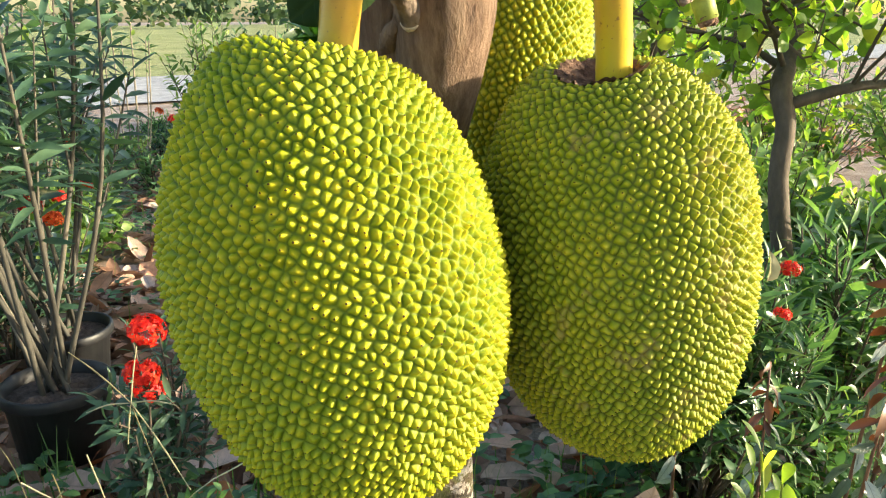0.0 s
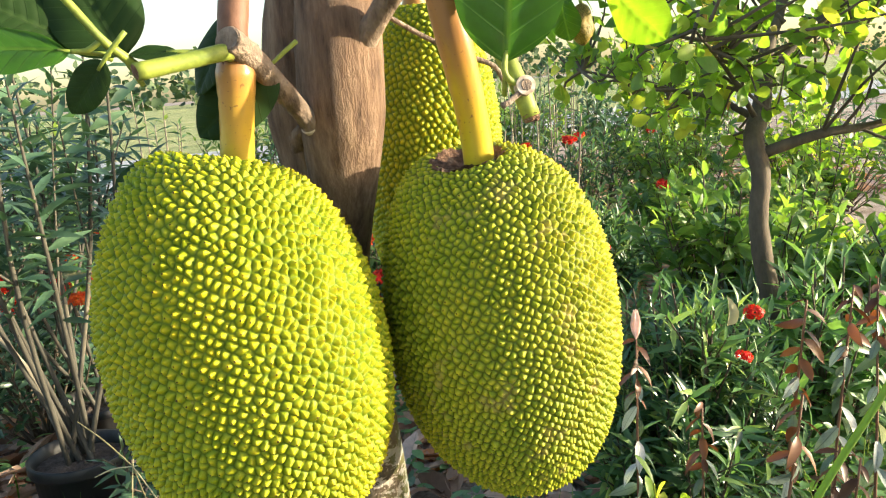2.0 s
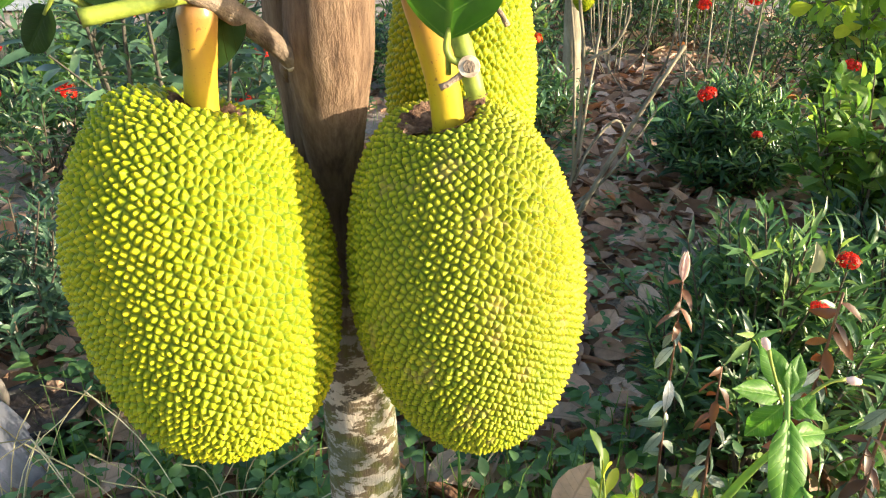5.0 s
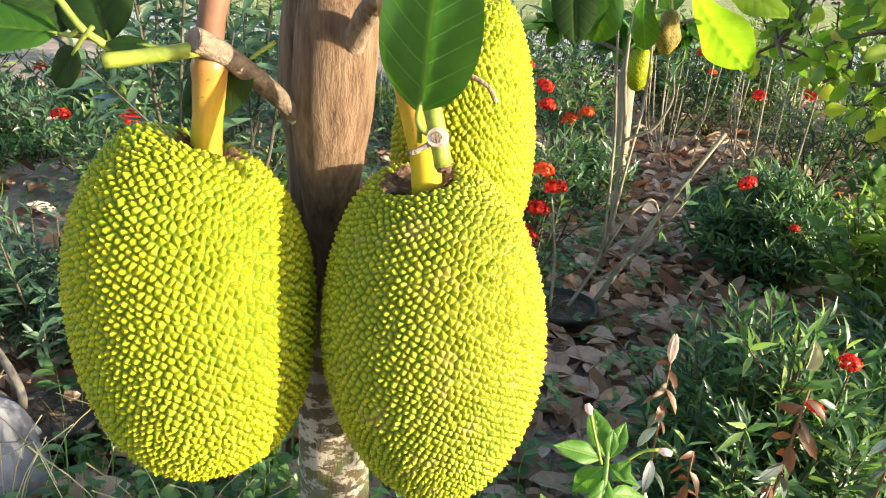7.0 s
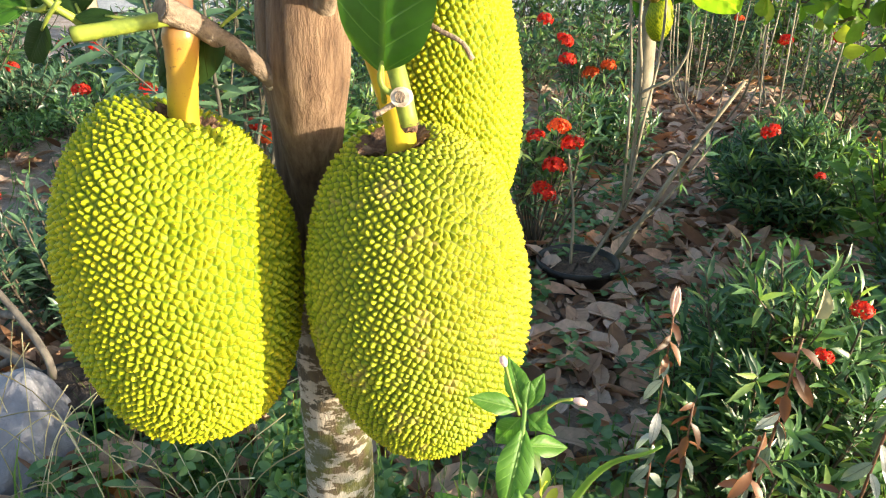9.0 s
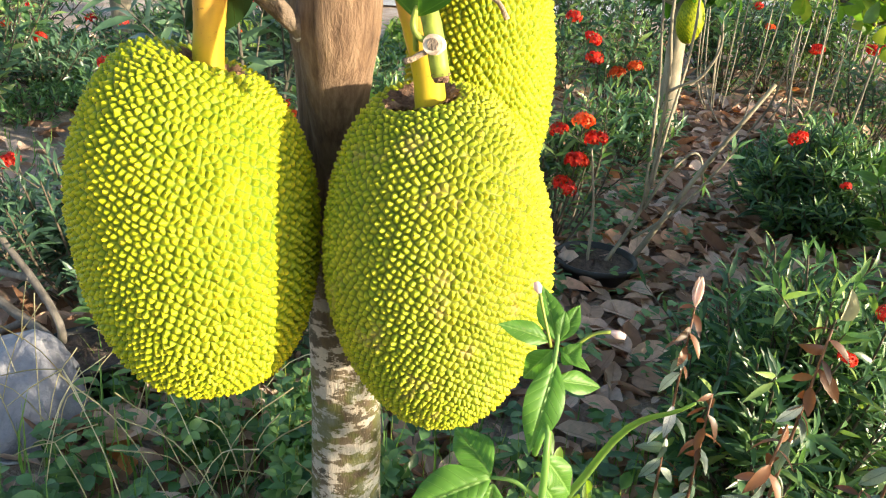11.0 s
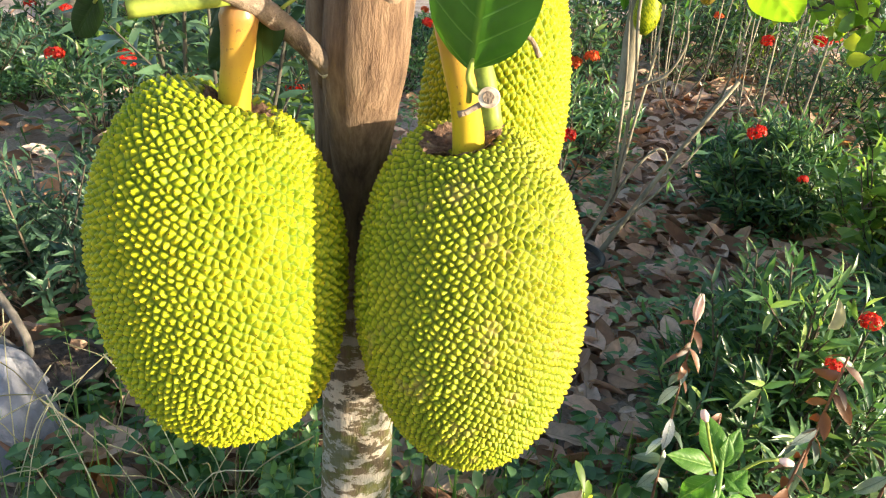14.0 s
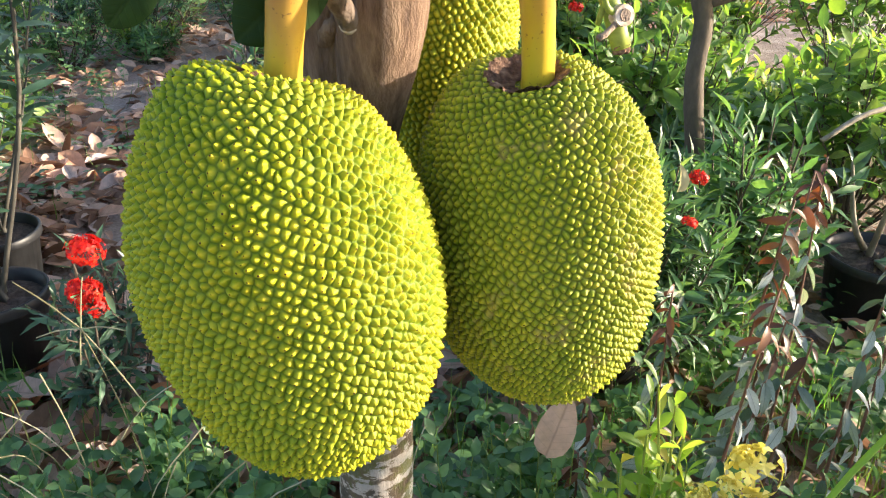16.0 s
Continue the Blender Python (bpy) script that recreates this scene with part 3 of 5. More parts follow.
    v, f = tube([(0.1260, 0.6860, 1.3350), (0.1460, 0.6690, 1.3050), (0.1690, 0.6540, 1.2680), (0.1940, 0.6400, 1.2220), (0.2080, 0.6360, 1.1820)], [0.010, 0.0085, 0.008, 0.009, 0.0085], 12, 16, 0.02)
    twig = part("twig", mesh_of("twig", v, f, MAT_TWIG), tree, "green twig with a pale round cut")
    v, f = tube([(0.2010, 0.6380, 1.2080), (0.2030, 0.6280, 1.2100), (0.2045, 0.6225, 1.2110)], [0.0085, 0.0092, 0.0088], 20, 6)
    part("cut_end", mesh_of("cut_end", v, f, MAT_CUT, False), twig, "round pale cut end")
    v, f = tube([(0.2043, 0.6232, 1.2109), (0.2048, 0.6216, 1.2112)], [0.0056, 0.0050], 16, 2, 0.06)
    part("heartwood", mesh_of("heartwood", v, f, MAT_DEADWOOD, False), twig, "grey weathered heart of the cut")
    v, f = tube([(0.2000, 0.6260, 1.2060), (0.1900, 0.6180, 1.1980), (0.1820, 0.6140, 1.1940)], [0.0028, 0.0024, 0.0034], 7, 6, 0.1)
    part("twig_stub", mesh_of("twig_stub", v, f, MAT_DEADWOOD), twig)
    v, f = tube([(0.2072, 0.6363, 1.1850), (0.2085, 0.6360, 1.1770)], [0.0080, 0.0062], 12, 4, 0.15)
    part("cut_end", mesh_of("cut_end", v, f, MAT_CORK, False), twig, "dark ragged cut end")
    v, f = tube([(0.05, 0.80, 1.30), (0.10, 0.815, 1.268), (0.145, 0.822, 1.245), (0.172, 0.826, 1.233), (0.184, 0.83, 1.215)], [0.003, 0.003, 0.003, 0.003, 0.0036], 7, 14, 0.06)
    part("twig", mesh_of("twig", v, f, MAT_DEADWOOD), tree, "thin dry twig")
    # single large leaves: base, direction, face, length, width, bend
    big = [((0.1875, 0.621, 1.232), (0.10, -0.16, 1.0), (-0.05, -1.0, -0.1), 0.165, 0.100, 0.10),
           ((-0.1772, 0.5581, 1.2661), (-0.7621, -0.6344, 0.1295), (0.1500, -0.5500, 0.8000), 0.092, 0.066, 0.12),
           ((-0.1500, 0.5960, 1.2610), (-0.4388, 0.0000, 0.8986), (0.3000, -0.9000, 0.2500), 0.096, 0.080, 0.05),
           ((-0.1910, 0.5960, 1.2750), (-0.7054, -0.4950, 0.5074), (0.2000, -0.8000, 0.5000), 0.081, 0.070, 0.10),
           ((-0.144, 0.549, 1.256), (-0.680, 0.052, -0.732), (0.300, -0.900, 0.200), 0.057, 0.032, 0.05),
           ((-0.069, 0.665, 1.297), (-0.527, -0.149, -0.837), (-0.500, -0.800, 0.250), 0.087, 0.048, 0.08),
           ((-0.039, 0.678, 1.249), (-0.731, -0.253, -0.634), (0.150, -0.950, 0.150), 0.103, 0.064, 0.06),
           ((-0.098, 0.593, 1.261), (-0.897, -0.436, 0.073), (0.100, -0.600, 0.800), 0.041, 0.021, 0.10),
           ((0.3030, 0.3560, 1.3660), (-0.6369, -0.7576, -0.1427), (0.02, -0.85, -0.50), 0.088, 0.064, 0.05),
           ((0.343, 0.500, 1.372), (0.15, 0.02, -1.0), (0.25, -0.93, 0.30), 0.060, 0.030, 0.10)]
    for at, way, face, length, width, bend in big:
        v, f, uv = fine_leaf(at, way, face, length, width, BROAD, bend)
        # all but the first two leaves take the copy with shade in its colour
        ob = part("leaf", mesh_of("leaf", v, f, MAT_JACKLEAF if at in (big[0][0], big[1][0]) else MAT_SHADEDJACK, True, uv), tree)
        w = unit(way)
        a = np.array(at)
        v, f = tube([a - w * 0.03 + np.array([0, 0.004, 0]), a - w * 0.01, a + w * 0.01], [0.0026, 0.0024, 0.0016], 6, 6)
        part("leaf_stalk", mesh_of("leaf_stalk", v, f, MAT_TWIG), ob)
    # petiole from the round cut to the hanging leaf
    v, f = tube([(0.2010, 0.6290, 1.2110), (0.1900, 0.6220, 1.2160), (0.1855, 0.6200, 1.2260), (0.1878, 0.6200, 1.2400)], [0.0032, 0.003, 0.0028, 0.002], 8, 10)
    part("leaf_stalk", mesh_of("leaf_stalk", v, f, MAT_TWIG), tree)
    # crown above the fruits
    n = 46
    at = np.stack([RNG.normal(0.0, 0.34, n), RNG.normal(0.86, 0.26, n), RNG.uniform(1.52, 2.25, n)], 1)
    at = at[(at[:, 1] > 0.35)]
    out = at - np.array([0, 0.85, 1.7])
    way = unit(out * (1, 1, 0.2) + RNG.normal(0, 0.12, at.shape) + (0, 0, -0.12))
    sets = [leaves(at, way, np.tile((0, 0, 1.0), (len(at), 1)) + RNG.normal(0, 0.3, at.shape), RNG.uniform(0.13, 0.18, len(at)), RNG.uniform(0.08, 0.1, len(at)), BROAD, 0.3, 0.12)]
    part("crown", leaf_mesh("crown", sets, MAT_JACKLEAF), tree, "large glossy leaves of the crown", "stuff")
    b = Build()
    for p in at:
        s = np.array([-0.01, 0.80, min(p[2] - 0.05, 2.1)])
        v, f = tube([s, (s + p) / 2 + (0, 0, 0.04), p], [0.006, 0.004, 0.0022], 5, 6, 0, False)
        b.add(v, f)
    part("shoots", b.mesh("shoots", MAT_TWIG), tree, kind="stuff")


build_tree()


# ---- jackfruits ----
def area_points(a, b, c, spacing, rng):
    """Points spread evenly over an ellipsoid, a little jittered: polar angle and turn."""
    th = np.linspace(0, np.pi, 2000)
    r = (a + b) / 2
    ring = 2 * np.pi * r * np.sin(th) * np.sqrt((r * np.cos(th)) ** 2 + (c * np.sin(th)) ** 2)
    cum = np.concatenate([[0], np.cumsum((ring[1:] + ring[:-1]) / 2 * np.diff(th))])
    n = int(cum[-1] / (spacing ** 2 * 0.866))
    k = np.arange(n) + 0.5
    polar = np.interp(k / n * cum[-1], cum, th)
    turn = k * np.pi * (3 - math.sqrt(5))
    polar = polar + rng.normal(0, 0.15 * spacing / c, n)
    turn = turn + rng.normal(0, 0.15 * spacing, n) / (r * np.sin(np.clip(polar, 0.05, np.pi - 0.05)))
    return polar, turn


def fruit_surface(polar, turn, a, b, c, box, egg, dent, dent_at, hump=(0.0, 0.0, 0.0)):
    """Points and rough normals of the bare fruit: a soft-cornered ellipsoid, fuller above or below, dented at the stalk."""
    s, k = np.sin(polar), np.cos(polar)
    s2 = np.sign(s) * np.abs(s) ** box
    wide = 1 + egg * k
    x, y, z = a * s2 * wide * np.cos(turn), b * s2 * wide * np.sin(turn), c * k
    d = np.hypot(x - dent_at[0], y - dent_at[1])
    z = z - np.where(k > 0, dent * (0.4 * np.exp(-(d / 0.055) ** 2) + 0.6 * np.exp(-(d / 0.033) ** 4)), 0)
    z = z + np.where(k > 0, hump[0] * np.exp(-((x - hump[1]) ** 2 + (y - hump[2]) ** 2) / 0.045 ** 2), 0)
    lump = s * (0.0016 * np.sin(2 * turn + 4 * polar) + 0.0012 * np.sin(3 * turn - 3 * polar))
    p = np.stack([x, y, z], -1)
    nrm = unit(np.stack([x / a ** 2, y / b ** 2, z / c ** 2], -1))
    return p + nrm * lump[..., None], nrm


def build_rind(name, a, b, c, spacing, height, nu, nv, box, egg, dent, dent_at, seed, hump=(0.0, 0.0, 0.0), turned=0.0):
    from mathutils import kdtree
    rng = np.random.default_rng(seed)
    wp, wt = area_points(a, b, c, spacing, rng)
    wart, _ = fruit_surface(wp, wt, a, b, c, box, egg, dent, dent_at, hump)
    tree = kdtree.KDTree(len(wart))
    for i, p in enumerate(wart):
        tree.insert(p, i)
    tree.balance()
    own, tall = rng.uniform(0, 1, len(wart)), rng.uniform(0.72, 1.3, len(wart))
    polar = np.linspace(0.004, np.pi - 0.004, nv)
    fine = int(nu * 0.84)  # more columns on the side that faces the path
    turn = np.concatenate([np.linspace(-np.pi, radians(52), fine, endpoint=False), np.linspace(radians(52), np.pi, nu - fine, endpoint=False)]) - radians(turned)
    P, T = np.meshgrid(polar, turn, indexing="ij")
    p, nrm = fruit_surface(P.ravel(), T.ravel(), a, b, c, box, egg, dent, dent_at, hump)
    h, each, lift = np.empty(len(p)), np.empty(len(p)), np.empty(len(p))
    flat, wob = wart.tolist(), 0.10 * spacing
    for j, q in enumerate(p.tolist()):
        x, y, z = q  # wavering grooves
        q = (x + wob * math.sin(310 * y + 190 * z), y + wob * math.sin(290 * z + 230 * x), z + wob * math.sin(270 * x - 330 * y))
        (_, i1, d1), *others = tree.find_n(q, 4)
        x1, y1, z1 = flat[i1]
        best = 1.0
        for _, i2, d2 in others:  # how far the nearest groove is: flat faces that meet in a point
            x2, y2, z2 = flat[i2]
            best = min(best, (d2 * d2 - d1 * d1) / (2 * math.sqrt((x1 - x2) ** 2 + (y1 - y2) ** 2 + (z1 - z2) ** 2)))
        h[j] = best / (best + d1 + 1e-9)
        each[j], lift[j] = own[i1], tall[i1]
    calm = 1 - 0.8 * np.exp(-((np.hypot(p[:, 0] - dent_at[0], p[:, 1] - dent_at[1])) / 0.040) ** 4) * (p[:, 2] > 0)
    grain = 0.00035 * np.sin(610 * p[:, 0] + 2 * np.sin(530 * p[:, 2])) * np.sin(570 * p[:, 2] + 490 * p[:, 1])
    low = np.clip((h - 0.02) / 0.98, 0, 0.90)
    rise = (0.05 * np.minimum(1, 5.0 * low) + 1.03 * low ** (0.92 + 0.4 * each)) * height * lift * calm + grain - 0.0004
    v = p + nrm * rise[:, None]
    i = np.arange(nv * nu).reshape(nv, nu)
    nxt = np.roll(i, -1, 1)
    f = np.stack([i[:-1], i[1:], nxt[1:], nxt[:-1]], -1).reshape(-1, 4).tolist()
    f += [tuple(i[0]), tuple(i[-1][::-1])]
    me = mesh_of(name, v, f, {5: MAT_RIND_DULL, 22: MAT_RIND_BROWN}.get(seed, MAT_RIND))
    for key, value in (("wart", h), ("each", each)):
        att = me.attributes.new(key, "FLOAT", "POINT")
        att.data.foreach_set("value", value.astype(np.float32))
    return me


def stalk_rim(axes, shape, at, radius, seed, hump):
    """Torn corky collar that lies in the dent round the stalk, in the fruit's own coordinates."""
    rng = np.random.default_rng(seed)
    (a, b, c), (box, egg, dent, dent_at) = axes, shape
    n, m = 90, 12
    v = []
    for i in range(n):
        t = 2 * math.pi * i / n
        edge = 1 + 0.09 * math.sin(3 * t + seed) + 0.06 * math.sin(7 * t) + 0.05 * rng.normal()
        for j in range(m):
            u = j / (m - 1)
            r = radius * (0.30 + 0.70 * u * edge)
            x, y = at[0] + r * math.cos(t), at[1] + r * math.sin(t)
            s = min(0.99, math.hypot(x / a, y / b) ** (1 / box))
            d = math.hypot(x - dent_at[0], y - dent_at[1])
            z = c * math.sqrt(1 - s * s) - dent * (0.4 * math.exp(-(d / 0.055) ** 2) + 0.6 * math.exp(-(d / 0.033) ** 4))
            z += hump[0] * math.exp(-((x - hump[1]) ** 2 + (y - hump[2]) ** 2) / 0.045 ** 2)
            flake = 0.0035 * max(0.0, math.sin(9 * t + 3 * math.sin(2 * t) + seed)) * u ** 3
            v.append((x, y, z + 0.0022 + flake + 0.0007 * rng.normal()))
    f = [(i * m + j, ((i + 1) % n) * m + j, ((i + 1) % n) * m + j + 1, i * m + j + 1) for i in range(n) for j in range(m - 1)]
    return mesh_of("rim", v, f, MAT_CORK)


def jackfruit(label, centre, axes, turn, lean, spacing, height, res, shape, stalk, radii, rim, seed, hump=(0.0, 0.0, 0.0)):
    fruit = thing("jackfruit", label, "jackfruit", centre, "jackfruits on the tree")
    box, egg, dent, dent_at = shape
    me = build_rind("rind", *axes, spacing, height, *res, box, egg, dent, dent_at, seed, hump, turn)
    rind = new("rind", me)
    rind.parent = fruit
    rind.rotation_euler = (radians(lean[0]), radians(lean[1]), radians(turn))
    v, f = tube(stalk, radii, 18, 24, 0.01)
    part("stalk", mesh_of("stalk", v, f, MAT_PEDUNCLE), fruit, "thick yellow stalk")
    if rim:
        collar = new("rim", stalk_rim(axes, shape, (dent_at[0], dent_at[1]), rim, seed, hump))
        collar.parent, collar.rotation_euler = fruit, rind.rotation_euler
        tagged(collar, "brown corky collar round the stalk")


jackfruit("large ripening yellow-green jackfruit hanging on a thick stalk", (-0.0810, 0.6281, 0.9773), (0.1393, 0.1317, 0.1994), -43.6, (4.4, -8.5), 0.0091, 0.0058, (820, 600),
          (0.85, -0.009, 0.044, (0.014, 0.033)), [(-0.078, 0.650, 1.125), (-0.077, 0.650, 1.16), (-0.072, 0.649, 1.20), (-0.068, 0.647, 1.235), (-0.067, 0.646, 1.252)],
          [0.0172, 0.0166, 0.0162, 0.0172, 0.0192, 0.016], 0.035, 3, (0.009, -0.030, -0.041))
jackfruit("yellow-green jackfruit hanging beside the trunk, scarred rind", (0.1658, 0.7438, 0.9575), (0.1242, 0.146, 0.1977), 21.5, (-0.1, -5.3), 0.0084, 0.0053, (780, 570),
          (0.875, 0.025, 0.028, (-0.012, -0.012)), [(0.155, 0.722, 1.11), (0.153, 0.718, 1.155), (0.147, 0.705, 1.205), (0.138, 0.688, 1.26), (0.124, 0.673, 1.33)],
          [0.0165, 0.016, 0.016, 0.017, 0.0175, 0.015], 0.039, 5, (0.007, -0.055, 0.030))
jackfruit("jackfruit hanging behind the brown trunk", (0.0772, 1.0086, 1.1080), (0.0942, 0.1116, 0.2343), 0, (7.1, 2.9), 0.0092, 0.0056, (560, 380),
          (0.907, -0.02, 0.02, (0.0, 0.0)), [(0.07, 1.00, 1.29), (0.065, 0.985, 1.38), (0.04, 0.94, 1.47), (0.0, 0.80, 1.52)],
          [0.016, 0.016, 0.016, 0.018], None, 8)


# ---- plants ----
def rise(x, y):
    return float(ground_height(x, y))


def shoot_leaves(line, count, start, length, width, spread, shape, bend=0.25, pairs=True, droop=0.0):
    """Leaves along a shoot, in crossed pairs or turning round it."""
    line = np.asarray(line)
    u = np.linspace(start, 1, count)
    k = np.linspace(0, 1, len(line))
    p = np.stack([np.interp(u, k, line[:, i]) for i in range(3)], 1)
    g = unit(np.gradient(line, axis=0))
    d = unit(np.stack([np.interp(u, k, g[:, i]) for i in range(3)], 1))
    a = np.cross(d, unit(RNG.normal(size=3)))
    a = unit(a)
    b = np.cross(d, a)
    i = np.arange(count)
    turn = (np.where(i % 2, np.pi, 0) + (i // 2) * np.pi / 2 if pairs else i * 2.4) + RNG.uniform(0, 6) + RNG.normal(0, 0.3, count)
    out = np.cos(turn)[:, None] * a + np.sin(turn)[:, None] * b
    s = spread * RNG.uniform(0.7, 1.25, count)
    s[-2:] *= 0.55
    way = unit(out * np.sin(s)[:, None] + d * np.cos(s)[:, None] + (0, 0, -droop))
    size = RNG.uniform(0.7, 1.15, count) * (0.65 + 0.35 * np.sin(np.pi * np.clip((u - start) / (1 - start + 1e-6), 0.1, 0.9)))
    face = d * 0.6 + (0.30, -0.15, 0.4) - out * 0.1 + RNG.normal(0, 0.4, (count, 3))
    return leaves(p, way, face, length * size, width * size, shape, bend * RNG.uniform(0.3, 1.6, count), 0.16)


def flower_mesh(name, material, radius=0.04, flowers=46, petal=0.013, seed=1):
    """A round head of many small four-petalled flowers."""
    rng = np.random.default_rng(seed)
    d = unit(rng.normal(size=(flowers * 2, 3)))
    d = d[d[:, 2] > -0.25][:flowers]
    at, way, face = [], [], []
    for n in d:
        c = n * radius * (0.85 + 0.3 * rng.random()) * np.array([1, 1, 0.72])
        a = unit(np.cross(n, rng.normal(size=3)))
        b = np.cross(n, a)
        for k in range(4):
            q = k * np.pi / 2 + rng.normal(0, 0.15)
            at.append(c), way.append(np.cos(q) * a + np.sin(q) * b + n * 0.15), face.append(n)
    sets = [leaves(np.array(at), np.array(way), np.array(face), petal, petal * 0.75, ((0, 0.2), (0.55, 1.0), (1.0, 0.15)), 0.2)]
    tubes_at = d * radius * 0.2
    sets.append(leaves(tubes_at, d, np.roll(d, 1, 1), radius * 0.8, 0.004, ((0, 0.8), (0.5, 1.0), (1.0, 0.5)), 0.0))
    return leaf_mesh(name, sets, material)


HEADS = {"red": flower_mesh("red_flower_head", MAT_RED), "orange": flower_mesh("orange_flower_head", MAT_ORANGE, seed=2),
         "pink": flower_mesh("pink_flower_head", MAT_PINK, 0.05, seed=3), "yellow": flower_mesh("yellow_flower_head", MAT_YELLOW, 0.028, 22, 0.013, 4)}


def flower_head(parent, colour, at, size=1.0):
    ob = new("flower_head", HEADS[colour])
    ob.parent = parent
    ob.location = Vector(at) - parent.location
    ob.scale = (size, size, size)
    ob.rotation_euler = (RNG.uniform(-0.4, 0.4), RNG.uniform(-0.4, 0.4), RNG.uniform(0, 6))
    tagged(ob, colour + " flower head")


def pot(parent, x, y, z, radius, height):
    n = 36
    prof = [(0.78, 0.0), (0.80, 0.004), (0.96, 0.86), (1.03, 0.87), (1.05, 0.90), (1.05, 0.985), (1.02, 1.0), (0.97, 0.99), (0.93, 0.86)]
    v = [(x + radius * r * math.cos(2 * math.pi * i / n), y + radius * r * math.sin(2 * math.pi * i / n), z + h * height) for r, h in prof for i in range(n)]
    f = [(k * n + i, k * n + (i + 1) % n, (k + 1) * n + (i + 1) % n, (k + 1) * n + i) for k in range(len(prof) - 1) for i in range(n)] + [tuple(range(n))[::-1]]
    ob = part("pot", mesh_of("pot", v, f, MAT_POT), parent, "black plastic nursery pot")
    rings = [(0.0, 0.90), (0.3, 0.895), (0.6, 0.885), (0.95, 0.86)]
    v = [(x + radius * r * math.cos(2 * math.pi * i / n), y + radius * r * math.sin(2 * math.pi * i / n), z + h * height + 0.006 * RNG.normal() * (r < 0.9)) for r, h in rings for i in range(n)]
    f = [(k * n + i, k * n + (i + 1) % n, (k + 1) * n + (i + 1) % n, (k + 1) * n + i) for k in range(len(rings) - 1) for i in range(n)]
    part("soil", mesh_of("soil", v, f, MAT_SOIL), ob, "dry crumbly soil")
    return z + 0.88 * height


def shrub(name, label, at, height, spread, shoots, per, leaf, material, stem=MAT_DARKSTEM, shape=LANCE, start=0.35, angle=1.0, heads=(), group="garden shrubs", potted=None, radius=0.006, flat=0.35, bend=0.25, pairs=True, droop=0.0, side=2):
    """A leafy shrub: stems that rise from one base, side shoots, and leaves along them."""
    x, y = at
    z = rise(x, y)
    ob = thing(name, label, "shrub", (x, y, z), group)
    base = z - 0.02
    if potted:
        base = pot(ob, x, y, z - 0.01, *potted)
    sets = []
    for i in range(shoots):
        b = Build()
        r, q = spread * math.sqrt(RNG.uniform(0.02, 1)), RNG.uniform(0, 2 * math.pi)
        top = np.array([x + r * math.cos(q), y + r * math.sin(q), z + height * (1 - flat * (r / spread) ** 2) * RNG.uniform(0.85, 1.05)])
        foot = np.array([x + RNG.normal(0, 0.02), y + RNG.normal(0, 0.02), base])
        mid = foot * 0.5 + top * 0.5 + np.array([math.cos(q), math.sin(q), 0]) * r * 0.12 + RNG.normal(0, 0.02 * height, 3)
        line = smooth_line([foot, mid, top], 12)
        v, f = tube([foot, mid, top], [radius, radius * 0.75, radius * 0.35], 6, 9, 0.03, False)
        b.add(v, f)
        sets.append(shoot_leaves(line, per, start, *leaf, angle, shape, bend, pairs, droop))
        for j in range(side):
            k = RNG.uniform(0.4, 0.8)
            s = line[int(k * 11)]
            e = s + np.array([RNG.normal(0, 0.35), RNG.normal(0, 0.35), RNG.uniform(0.3, 0.8)]) * height * 0.35
            sl = smooth_line([s, (s + e) / 2 + RNG.normal(0, 0.01, 3), e], 6)
            v, f = tube([s, e], [radius * 0.5, radius * 0.25], 5, 3, 0, False)
            b.add(v, f)
            sets.append(shoot_leaves(sl, max(6, per * 2 // 3), 0.2, *leaf, angle, shape, bend, pairs, droop))
        part("stem", b.mesh("stem", stem), ob)
    part("foliage", leaf_mesh("foliage", sets, material), ob, kind="stuff")
    for h in heads:
        flower_head(ob, *h)
    return ob


RED = "ixora shrub with narrow dark leaves and red flower heads"
# narrow-leaved shrubs beside the fruit tree
shrub("ixora_shrub", "dense narrow-leaved green shrub with a red flower head", (0.57, 1.77), 0.73, 0.30, 100, 24, (0.080, 0.0165), MAT_NARROW, start=0.48, angle=0.8, flat=0.45, heads=(("red", (0.70, 1.62, 0.672), 0.5), ("red", (0.645, 1.50, 0.615), 0.42)), side=2)
shrub("ixora_shrub", "round dark green shrub with sunlit tips and red flowers", (0.54, 4.12), 0.62, 0.46, 110, 28, (0.095, 0.020), MAT_NARROW, angle=0.8, flat=0.55, heads=(("red", (0.385, 3.80, 0.52), 1.0), ("red", (0.62, 3.75, 0.36), 0.6)))
shrub("ixora_shrub", RED, (-0.47, 3.15), 0.85, 0.26, 20, 18, (0.085, 0.022), MAT_NARROW, start=0.5,
      heads=(("red", (-0.297, 2.98, 0.555), 1.1), ("red", (-0.362, 2.98, 0.454), 1.2), ("red", (-0.394, 2.96, 0.345), 1.2), ("orange", (-0.362, 3.0, 0.61), 1.1), ("red", (-0.46, 3.0, 0.56), 0.9)))
shrub("ixora_shrub", "small ixora shrub with two red flower heads beside a pot", (-0.69, 1.60), 0.52, 0.14, 12, 14, (0.07, 0.018), MAT_DARKLEAF, heads=(("red", (-0.655, 1.52, 0.56), 0.95), ("red", (-0.675, 1.52, 0.46), 0.9), ("red", (-0.67, 1.53, 0.42), 0.8)))
